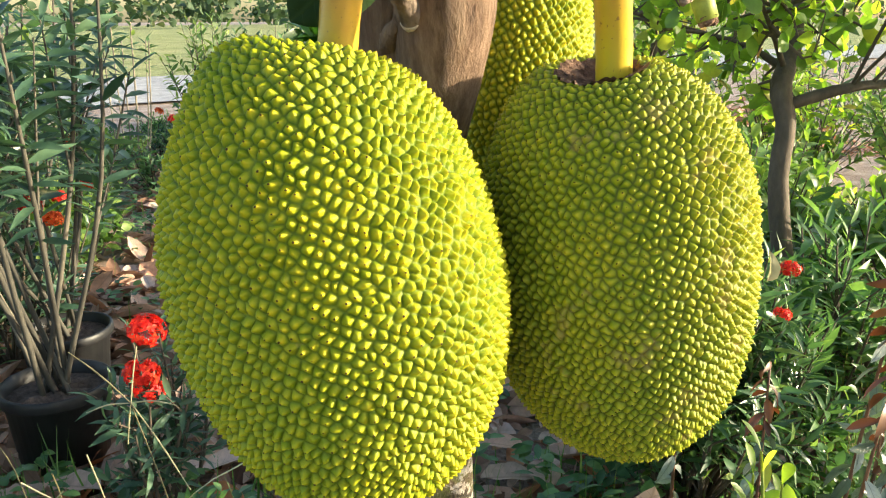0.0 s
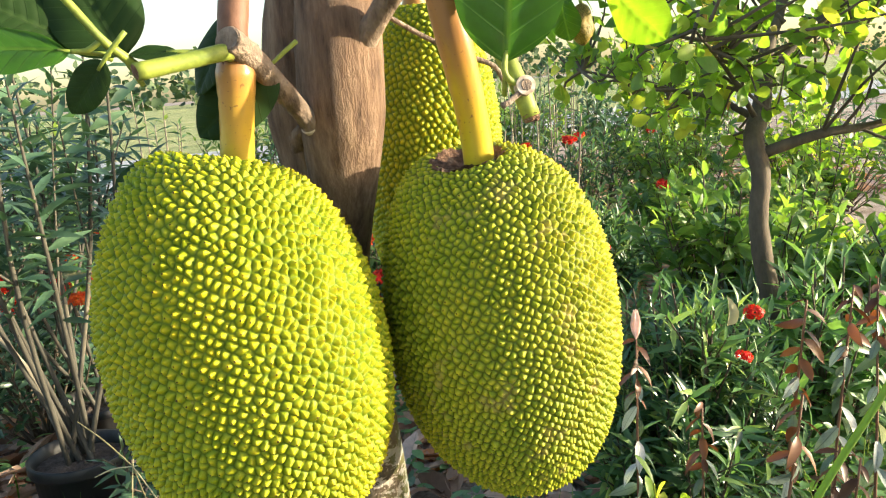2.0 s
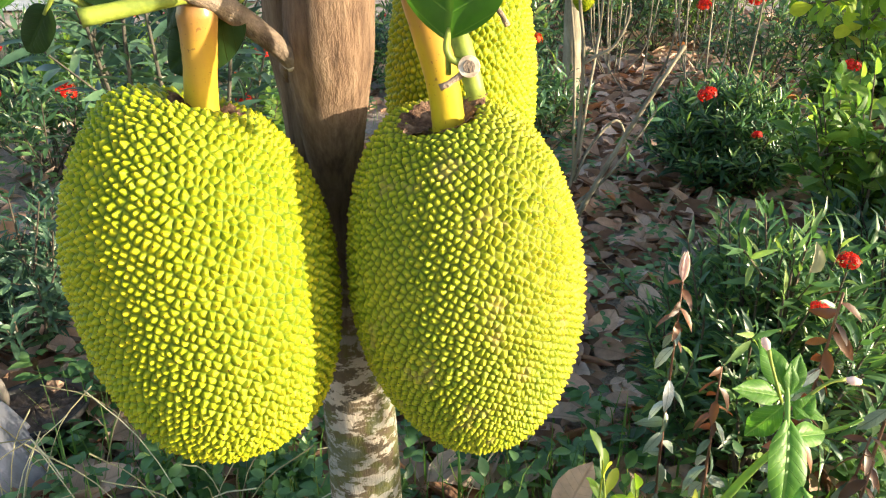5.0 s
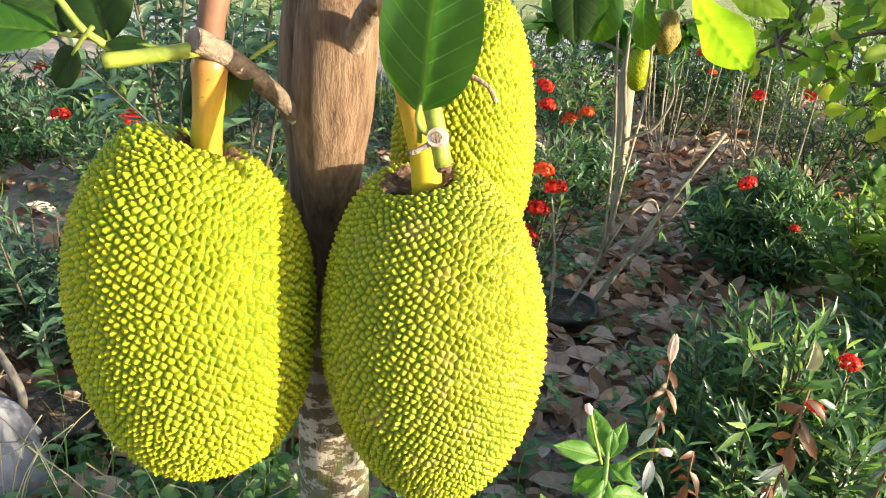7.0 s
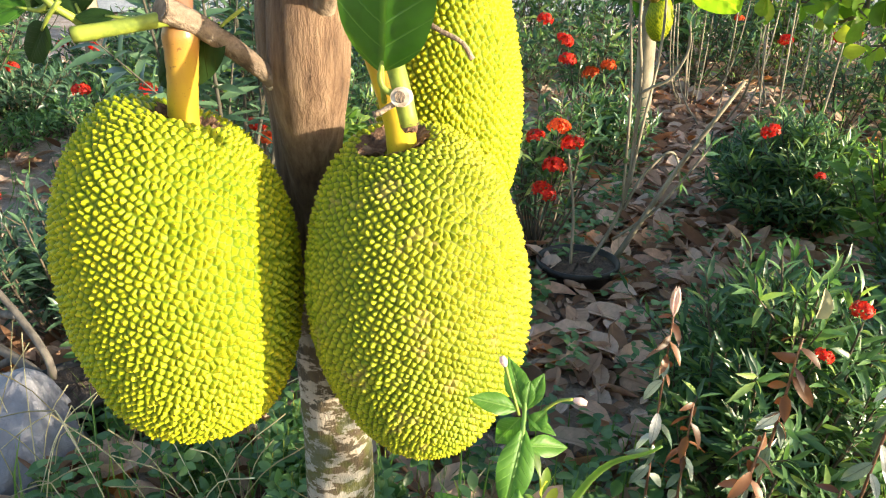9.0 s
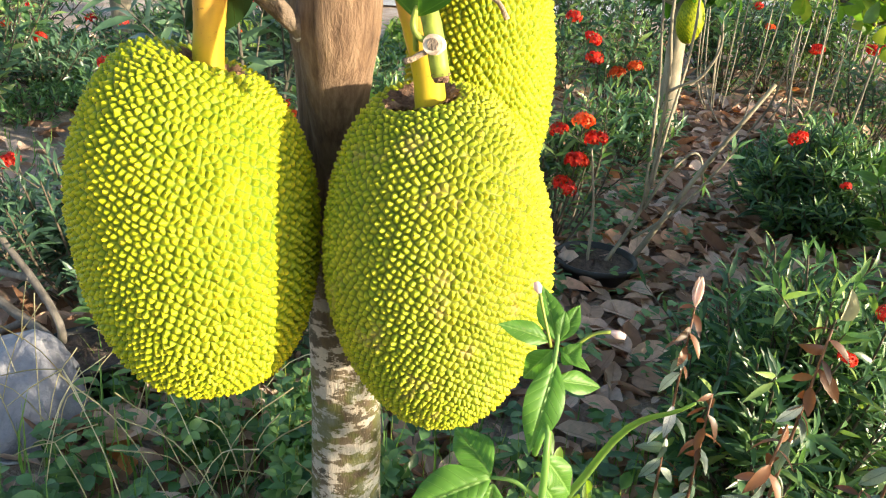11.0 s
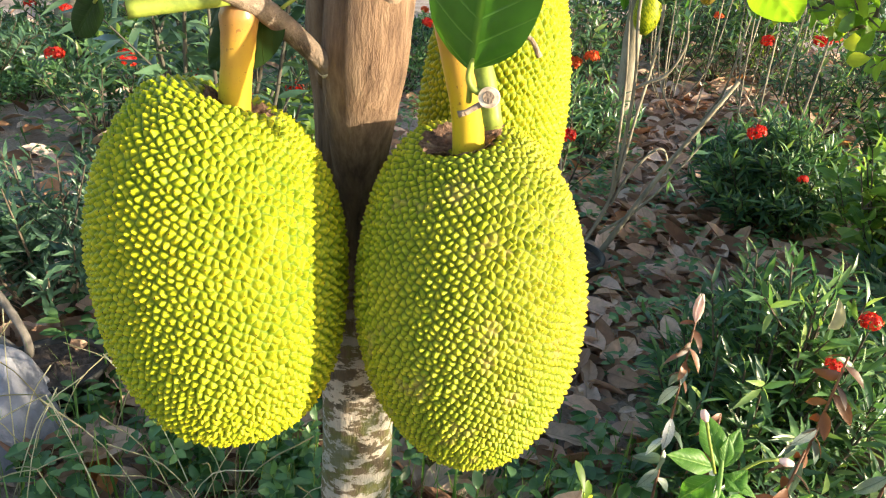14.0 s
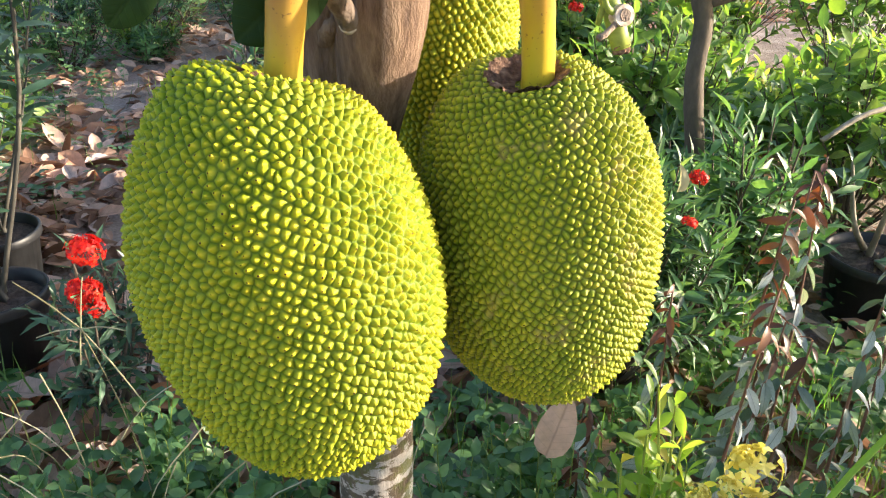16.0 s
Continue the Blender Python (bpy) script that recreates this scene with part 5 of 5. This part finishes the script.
# ---- undergrowth near the tree ----
def silver_plant(x, y, height, n, lean=(0, 0), bud=False, rust=0.2):
    """A slim upright plant: silvery veined leaves below, rust-coloured young leaves at the top."""
    z = rise(x, y)
    ob = thing("silver_leaf_plant", "slender plant with silver-veined leaves and rusty young tips", "plant", (x, y, z), "silver-leaved plants")
    top = np.array([x + lean[0], y + lean[1], z + height])
    pts = [(x, y, z - 0.02), (x + lean[0] * 0.3 + RNG.normal(0, 0.015), y + lean[1] * 0.3, z + height * 0.5), top]
    line = smooth_line(pts, 20)
    v, f = tube(pts, [0.0042, 0.0032, 0.0016], 6, 14)
    part("stem", mesh_of("stem", v, f, MAT_REDBARK), ob)
    cut = 1 - rust * 0.5
    low = line[:int(20 * cut)]
    part("foliage", leaf_mesh("foliage", [shoot_leaves(low, n + 16, 0.25, 0.060, 0.022, 1.2, OVAL, 0.4, True, 1.1)], MAT_SILVER), ob, "silvery veined leaves", "stuff")
    part("young_leaves", leaf_mesh("young_leaves", [shoot_leaves(line[int(20 * cut) - 2:], 10, 0.1, 0.044, 0.016, 1.2, OVAL, 0.4, True, 0.9)], MAT_RUST), ob, "rust-brown young leaves", "stuff")
    if bud:
        at = np.tile(top, (5, 1))
        q = np.arange(5) * 1.26
        way = np.stack([0.10 * np.cos(q), 0.10 * np.sin(q), np.ones(5)], 1)
        part("bud", leaf_mesh("bud", [leaves(at, way, np.stack([np.cos(q), np.sin(q), 0 * q], 1), 0.056, 0.013, OVAL, 0.05, 0.4)], MAT_BUD), ob, "pale pink pointed bud")


for x, y, h, n, lean, bud in ((0.40, 1.26, 0.775, 8, (-0.01, 0.0), True), (0.56, 1.02, 0.90, 16, (0.02, -0.04), False), (0.47, 1.05, 0.72, 14, (-0.01, 0.02), False),
                              (0.52, 0.93, 0.78, 14, (0.04, 0.0), False), (0.72, 1.22, 0.84, 16, (0.03, 0.02), False), (0.80, 1.05, 0.86, 14, (0.02, 0.0), False),
                              (0.86, 1.38, 0.80, 14, (0.0, 0.02), False),
                              (0.44, 0.98, 0.52, 10, (0.0, 0.0), False), (0.95, 1.2, 0.8, 14, (0.0, 0.0), False), (0.36, 1.12, 0.45, 10, (0.0, 0.0), False), (0.64, 0.98, 0.66, 12, (0.02, 0.0), False), (0.42, 0.90, 0.58, 12, (-0.01, 0.0), False), (0.68, 1.10, 0.62, 12, (0.0, 0.0), False), (0.32, 1.02, 0.42, 8, (0.0, 0.0), False)):
    silver_plant(x, y, h, n, lean, bud)

shrub("ixora_shrub", "low shrub with fresh yellow-green shoots and yellow flowers", (0.355, 0.755), 0.77, 0.08, 20, 18, (0.050, 0.018), MAT_TREELEAF, MAT_TWIG, OBOVATE, 0.45, 0.8, radius=0.004, side=1,
      heads=(("yellow", (0.415, 0.64, 0.708), 0.95), ("yellow", (0.385, 0.63, 0.69), 0.5), ("yellow", (0.35, 0.63, 0.685), 0.45)))

pale = thing("dry_leaf", "pale dry leaf caught upright in the shrub", "leaf", (0.61, 1.52, 0.70))
v, f, uv = leaves([(0.618, 1.53, 0.675)], [(0.25, 0.0, 0.9)], [(0.55, -0.8, 0.1)], 0.058, 0.030, BROAD, 0.35, 0.5, 0.03)
part("blade", mesh_of("blade", v, f, MAT_STRAW, True, uv), pale)
# tall weed close to the path
weed = thing("tall_weed", "fresh green broad-leaved weed with pale buds", "plant", (0.4450, 0.2920, rise(0.4450, 0.2920)))
v, f = tube([(0.4450, 0.2920, -0.02), (0.4460, 0.2900, 0.6), (0.4525, 0.2840, 1.0756), (0.4437, 0.2928, 1.0961), (0.4429, 0.3033, 1.1154), (0.4411, 0.3129, 1.1359), (0.4394, 0.3173, 1.1462)], [0.0036, 0.0026, 0.0016, 0.0015, 0.0014, 0.0012, 0.0009], 10, 30)
part("stem", mesh_of("stem", v, f, MAT_FRESH), weed, "pale green stem")
v, f = tube([(0.4499, 0.2849, 1.0790), (0.4402, 0.2814, 1.0859), (0.4297, 0.2796, 1.0847)], [0.0011, 0.0010, 0.0009], 7, 10)
part("leaf_stalk", mesh_of("leaf_stalk", v, f, MAT_FRESH), weed)
for at, way, face, ln, wd in (
        ((0.4402, 0.3146, 1.1405), (-0.4396, 0.3197, 0.8393), (0.4215, -0.8114, 0.9882), 0.0262, 0.0123),
        ((0.4376, 0.3138, 1.1405), (-0.6521, -0.6114, 0.4483), (0.4287, -0.8086, 0.9880), 0.0257, 0.0110),
        ((0.4411, 0.3155, 1.1405), (0.2166, 0.5415, 0.8123), (0.4187, -0.8128, 0.9876), 0.0194, 0.0091),
        ((0.4394, 0.3129, 1.1371), (-0.5626, -0.0865, -0.8222), (0.4238, -0.8062, 0.9953), 0.0242, 0.0123),
        ((0.4429, 0.3085, 1.1245), (0.7789, 0.6149, -0.1230), (0.4138, -0.7934, 1.0216), 0.0256, 0.0110),
        ((0.4420, 0.3120, 1.1325), (0.0769, -0.7177, -0.6921), (0.4163, -0.8033, 1.0047), 0.0410, 0.0178),
        ((0.4446, 0.3129, 1.1314), (0.4773, 0.0796, 0.8751), (0.4087, -0.8050, 1.0067), 0.0132, 0.0091),
        ((0.4411, 0.3146, 1.1382), (0.9631, -0.1204, -0.2408), (0.4185, -0.8101, 0.9923), 0.0174, 0.0061),
        ((0.4297, 0.2796, 1.0847), (-0.5927, -0.7988, -0.1031), (0.4504, -0.7134, 1.1069), 0.0408, 0.0232),
        ((0.4289, 0.2805, 1.0859), (-0.8262, 0.3380, 0.4507), (0.4524, -0.7150, 1.1038), 0.0279, 0.0184),
        ((0.4315, 0.2788, 1.0825), (0.0465, -0.4652, -0.8840), (0.4457, -0.7113, 1.1120), 0.0226, 0.0168),
        ((0.4472, 0.2936, 1.0950), (0.6026, 0.2636, -0.7532), (0.4019, -0.7526, 1.0852), 0.0279, 0.0153),
        ((0.4499, 0.2884, 1.0847), (0.5075, 0.3262, -0.7975), (0.3946, -0.7380, 1.1071), 0.0290, 0.0153),
        ((0.4411, 0.3155, 1.1416), (0.0000, 0.2425, 0.9701), (0.4190, -0.8138, 0.9857), 0.0130, 0.0067)):
    v, f, uv = fine_leaf(at, way, face, ln, wd, OVAL_FINE, 0.2, 0.22, 0.04, 0.02, 0.35)
    part("leaf", mesh_of("leaf", v, f, MAT_FRESH, True, uv), weed)
for pts, e in (([(0.4385, 0.3129, 1.1382), (0.4324, 0.3138, 1.1541), (0.4297, 0.3138, 1.1621)], (0.4271, 0.3146, 1.1666)), ([(0.4464, 0.3164, 1.1382), (0.4551, 0.3190, 1.1473), (0.4621, 0.3208, 1.1496)], (0.4682, 0.3225, 1.1484))):
    v, f = tube(pts, [0.0008, 0.0007, 0.0009], 6, 8)
    part("flower_stalk", mesh_of("flower_stalk", v, f, MAT_TWIG), weed)
    v, f = tube([pts[-1], tuple((np.array(pts[-1]) + np.array(e)) / 2), e], [0.0009, 0.0021, 0.0012], 8, 8)
    part("bud", mesh_of("bud", v, f, MAT_BUD), weed, "pale pink closed bud")
stalk = thing("grass_stalk", "thick bright green stalk leaning over the weeds", "plant", (0.34, 0.48, 0))
v, f = tube([(0.34, 0.48, -0.02), (0.36, 0.475, 0.70), (0.4410, 0.4400, 0.9920), (0.4949, 0.4143, 1.0725)], [0.0032, 0.003, 0.0026, 0.0009], 8, 26)
part("stem", mesh_of("stem", v, f, MAT_LIGHTLEAF), stalk)


# ---- sack and single fallen leaves ----
def sack():
    ob = thing("mesh_sack", "grey translucent plastic mesh sack lying on the ground", "sack", (-1.30, 1.10, 0))
    n, m = 64, 30
    v = []
    for i in range(m):
        u = i / (m - 1)
        r = 0.225 * math.cos(u * math.pi / 2) ** 0.75 + 0.004
        for j in range(n):
            t = 2 * math.pi * j / n
            k = 1 + 0.06 * math.sin(3 * t + 4 * u) - 0.05 * abs(math.sin(4.5 * t + 3 * u)) ** 0.6 + 0.04 * abs(math.sin(7 * t - 5 * u + 2 * math.sin(2 * t))) + 0.02 * math.sin(15 * t - 6 * u)
            v.append((-1.24 + 1.08 * r * k * math.cos(t) + 0.055 * u * u, 1.055 + 0.95 * r * k * math.sin(t) + 0.09 * u * u, 0.25 * u + 0.016 * math.sin(5 * t + 3) * math.sin(math.pi * u)))
    f = [(i * n + j, i * n + (j + 1) % n, (i + 1) * n + (j + 1) % n, (i + 1) * n + j) for i in range(m - 1) for j in range(n)] + [tuple((m - 1) * n + j for j in range(n))]
    part("body", mesh_of("body", v, f, MAT_SACK), ob)
    arc = [(-1.24 + 0.235 * math.cos(q), 1.05 + 0.212 * math.sin(q), 0.03 + 0.012 * math.sin(5 * q)) for q in np.radians(np.linspace(-160, -25, 9))]
    v, f = tube(arc, [0.004, 0.007, 0.006, 0.007, 0.004], 8, 40, 0.12)
    part("hem", mesh_of("hem", v, f, MAT_HEM), ob, "pale bluish woven hem")


MAT_HEM = surface("pale woven plastic", [(0.3, (0.40, 0.45, 0.52)), (0.7, (0.62, 0.65, 0.70))], 40, 0.6, 0.5, 300, 0.002)
MAT_SACK = surface("grey mesh plastic", [(0.3, (0.20, 0.20, 0.235)), (0.7, (0.32, 0.32, 0.365))], 6, 0.6, 0.8, 45, 0.010, None, 0.25)
sack()


def fallen(at, way, face, length, width, bend):
    v, f, uv = leaves([at], [way], [face], length, width, BROAD, bend, 0.22, 0.05)
    ob = new("fallen_leaf", mesh_of("fallen_leaf", v - np.array(at), f, MAT_DEAD, True, uv))
    ob.location = at
    tagged(ob, "large dry brown leaf curled on the ground", "leaf", "large fallen leaves")


for x, y, z, q, ln in ((-0.66, 1.20, 0.05, 0.3, 0.15), (-1.65, 1.9, 0.05, 0.2, 0.2), (-1.8, 2.6, 0.06, 1.2, 0.22), (-1.2, 1.5, 0.05, 2.2, 0.16), (-0.85, 1.45, 0.06, 0.6, 0.17), (-0.1, 2.65, 0.05, 0.1, 0.24), (0.1, 2.35, 0.05, 2.6, 0.2),
                       (0.19, 1.55, 0.06, 0.6, 0.16), (0.3, 1.9, 0.05, 1.9, 0.16), (0.08, 1.48, 0.06, 1.3, 0.17), (0.42, 1.58, 0.08, 0.2, 0.17), (-0.75, 0.98, 0.04, 2.9, 0.16), (0.15, 3.2, 0.04, 1.0, 0.2), (0.3, 3.6, 0.04, 0.4, 0.2), (-0.15, 2.4, 0.05, 0.8, 0.22), (-1.05, 1.75, 0.05, 1.7, 0.16), (-2.2, 2.9, 0.04, 0.6, 0.2), (-0.95, 1.5, 0.07, 0.4, 0.17), (-0.80, 1.36, 0.07, 2.2, 0.16), (-1.06, 1.46, 0.08, 1.2, 0.16), (-0.70, 1.5, 0.07, 0.9, 0.15), (-0.86, 1.62, 0.08, 2.8, 0.17), (-0.62, 1.36, 0.07, 0.2, 0.13), (-0.98, 1.32, 0.07, 2.6, 0.15), (-1.12, 1.62, 0.07, 0.2, 0.17), (-0.52, 1.45, 0.06, 1.4, 0.13), (0.28, 1.35, 0.07, 0.8, 0.15), (0.16, 1.30, 0.07, 2.4, 0.14), (0.34, 1.52, 0.08, 2.9, 0.16), (0.05, 1.75, 0.07, 0.3, 0.17), (0.22, 1.72, 0.07, 1.6, 0.18)):
    fallen((x, y, z + rise(x, y)), (math.cos(q), math.sin(q), -0.1 if z < 0.1 else -0.35), (RNG.normal(0, 0.25), RNG.normal(0, 0.25), 1), ln, ln * 0.5, 0.06)


fallen((-0.93, 1.10, 0.05), (0.75, 0.25, 0.45), (-0.3, -0.75, 0.6), 0.19, 0.08, 0.12)
fallen((-0.78, 0.86, 0.06), (0.9, 0.1, 0.1), (0.1, -0.6, 0.8), 0.12, 0.075, 0.25)
fallen((0.255, 0.985, 0.43), (0.25, 0.0, 0.95), (-0.35, -0.9, 0.25), 0.115, 0.062, 0.2)


# ---- litter, weeds and grass ----
def ground_points(n, x0, x1, y0, y1, clear=0.10):
    p = np.stack([RNG.uniform(x0, x1, n), RNG.uniform(y0, y1, n)], 1)
    p = p[(np.hypot(p[:, 0] + 0.03, p[:, 1] - 0.88) > clear) & (np.hypot(p[:, 0] + 1.2, p[:, 1] - 1.05) > 0.23)]
    return np.column_stack([p, ground_height(p[:, 0], p[:, 1])])


def litter():
    sets = []
    for n, box, size in ((170, (-1.7, -0.35, 0.95, 2.0), (0.12, 0.20)), (2600, (-2.6, 1.9, 0.7, 3.2), (0.03, 0.10)), (3000, (-3.2, 2.4, 3.0, 7.5), (0.05, 0.15)), (2400, (-2.4, 1.6, 1.0, 4.4), (0.09, 0.19)), (1800, (-1.0, 1.6, 3.5, 7.5), (0.10, 0.2)), (900, (-6.5, -2.4, 2.0, 8.0), (0.08, 0.18)), (2200, (-3.2, 4.0, 7.3, 12.0), (0.10, 0.22))):
        p = ground_points(n, *box)
        m = len(p)
        q = RNG.uniform(0, 6.28, m)
        p[:, 2] += RNG.uniform(0.005, 0.035, m)
        way = np.stack([np.cos(q), np.sin(q), RNG.normal(0.05, 0.25, m)], 1)
        face = np.stack([RNG.normal(0, 0.45, m), RNG.normal(0, 0.45, m), np.ones(m)], 1)
        ln = RNG.uniform(*size, m)
        sets.append(leaves(p, way, face, ln, ln * RNG.uniform(0.35, 0.6, m), OVAL, RNG.normal(0.05, 0.22, m), 0.3))
    ob = new("leaf_litter", leaf_mesh("leaf_litter", sets, MAT_DEAD))
    tagged(ob, "dry brown and pinkish fallen leaves covering the earth", "leaf litter", kind="stuff")


def weeds():
    sets, b = [], Build()
    for n, box in ((140, (-1.35, 0.35, 0.95, 1.9)), (110, (-1.05, 0.35, 0.62, 1.0)), (200, (0.1, 1.3, 0.75, 1.9)), (260, (0.8, 2.6, 1.6, 4.6)), (170, (-3.5, -1.2, 2.0, 5.0)), (110, (-0.3, 1.0, 2.0, 4.5)), (520, (-6.0, -1.6, 4.0, 8.0)), (110, (-0.7, -0.25, 2.6, 4.8)), (100, (0.0, 1.4, 4.6, 7.5)), (320, (-1.6, 3.0, 7.2, 11.0))):
        for p in ground_points(n, *box, 0.09):
            h = RNG.uniform(0.05, 0.2)
            k = RNG.integers(6, 12)
            top = p + (RNG.normal(0, 0.03), RNG.normal(0, 0.03), h)
            q = RNG.uniform(0, 6.28, k)
            at = p + (top - p) * RNG.uniform(0.35, 1, k)[:, None] + np.stack([np.cos(q), np.sin(q), 0 * q], 1) * 0.02
            way = np.stack([np.cos(q), np.sin(q), RNG.uniform(-0.1, 0.5, k)], 1)
            sets.append(leaves(at, way, np.tile((0, 0, 1.0), (k, 1)) + RNG.normal(0, 0.2, (k, 3)), RNG.uniform(0.025, 0.06, k), RNG.uniform(0.018, 0.034, k), OVAL, 0.2, 0.12))
    ob = new("ground_weeds", leaf_mesh("ground_weeds", sets, MAT_WEED))
    tagged(ob, "low green broad-leaved weeds growing through the litter", "weeds", kind="stuff")


def grass():
    sets, dry = [], []
    for n, box, h in ((650, (-1.2, 0.30, 0.72, 1.7), (0.08, 0.24)), (700, (0.1, 1.2, 0.8, 1.8), (0.06, 0.18)), (350, (-4.5, -1.3, 1.6, 5.0), (0.06, 0.18))):
        p = ground_points(n, *box, 0.08)
        m = len(p)
        q = RNG.uniform(0, 6.28, m)
        lean = RNG.uniform(0.2, 2.2, m)
        way = np.stack([lean * np.cos(q), lean * np.sin(q), np.ones(m)], 1)
        sets.append(leaves(p, way, np.stack([np.cos(q), np.sin(q), 0.3 + 0 * q], 1) * -1, RNG.uniform(*h, m), RNG.uniform(0.003, 0.008, m), LANCE, -RNG.uniform(0.2, 0.9, m), 0.2))
    ob = new("grass", leaf_mesh("grass", sets, MAT_GRASS))
    tagged(ob, "thin green grass blades between the weeds", "grass", kind="stuff")
    b = Build()
    for x0, y0, n in ((-0.50, 1.12, 18), (-0.95, 1.08, 7), (-0.25, 1.10, 6), (-0.75, 1.35, 6), (0.05, 1.05, 4), (-1.15, 0.98, 9), (-1.0, 0.95, 7)):
        for i in range(n):
            q, s = RNG.uniform(0, 6.28), RNG.uniform(0.15, 0.34)
            a = np.array([x0 + RNG.normal(0, 0.06), y0 + RNG.normal(0, 0.06), 0.0])
            e = a + (s * math.cos(q), s * 0.7 * math.sin(q), RNG.uniform(0.15, 0.42))
            v, f = tube([a, (a + e) / 2 + (0, 0, 0.08), e], [0.0015, 0.0012, 0.0016], 5, 8, 0.1, False)
            b.add(v, f)
    # grass heads with long thin fingers
    for foot, node, fingers in (((-0.480, 1.200, 0.000), (-0.575, 1.250, 0.533), ((-0.464, 1.200, 0.392), (-0.482, 1.220, 0.546), (-0.600, 1.270, 0.439), (-0.675, 1.280, 0.496), (-0.703, 1.300, 0.607), (-0.552, 1.250, 0.642))), ((-0.545, 0.880, 0.000), (-0.685, 0.860, 0.456), ((-0.881, 0.860, 0.298), (-0.607, 0.840, 0.402), (-0.921, 0.880, 0.347))), ((-0.592, 0.840, 0.000), (-0.712, 0.840, 0.286), ((-0.862, 0.840, 0.189), (-0.811, 0.860, 0.231), (-0.575, 0.840, 0.383)))):
        v, f = tube([foot, tuple((np.array(foot) + np.array(node)) / 2 + np.array([0.02, 0.0, 0.03])), node], [0.0014, 0.0012, 0.0011], 6, 12, 0.05, False)
        b.add(v, f)
        for e in fingers:
            v, f = tube([node, tuple((np.array(node) + np.array(e)) / 2 + np.array([0, 0, 0.006])), e], [0.0011, 0.0015, 0.0009], 6, 16, 0.14, False)
            b.add(v, f)
    ob = new("dry_grass", b.mesh("dry_grass", MAT_STRAW))
    tagged(ob, "thin pale dry grass stalks", "grass", kind="stuff")


litter()
weeds()
grass()


# ---- distance ----
def far_woods():
    at, way, ln = [], [], []
    for k in range(150):
        u = RNG.uniform(-170, 170)
        c = F0 + ROAD_WAY * u + ROAD_OUT * RNG.uniform(60, 130)
        h = RNG.uniform(3.5, 8.0)
        w = h * RNG.uniform(0.5, 0.9)
        for i in range(60):
            d = unit(RNG.normal(size=3)) * np.array([w, w, h * 0.5]) * RNG.uniform(0.5, 1)
            at.append((c[0] + d[0], c[1] + d[1], 0.3 + h * 0.5 + d[2])), way.append(RNG.normal(size=3)), ln.append(RNG.uniform(0.6, 1.4))
    at, way, ln = np.array(at), np.array(way), np.array(ln)
    ob = new("far_trees", leaf_mesh("far_trees", [leaves(at, way, RNG.normal(size=at.shape) + (0, 0, 0.6), ln, ln * 0.8, OVAL, 0.2, 0.15)], MAT_FAR))
    tagged(ob, "distant line of hazy green trees beyond the field", "trees", kind="stuff")


far_woods()
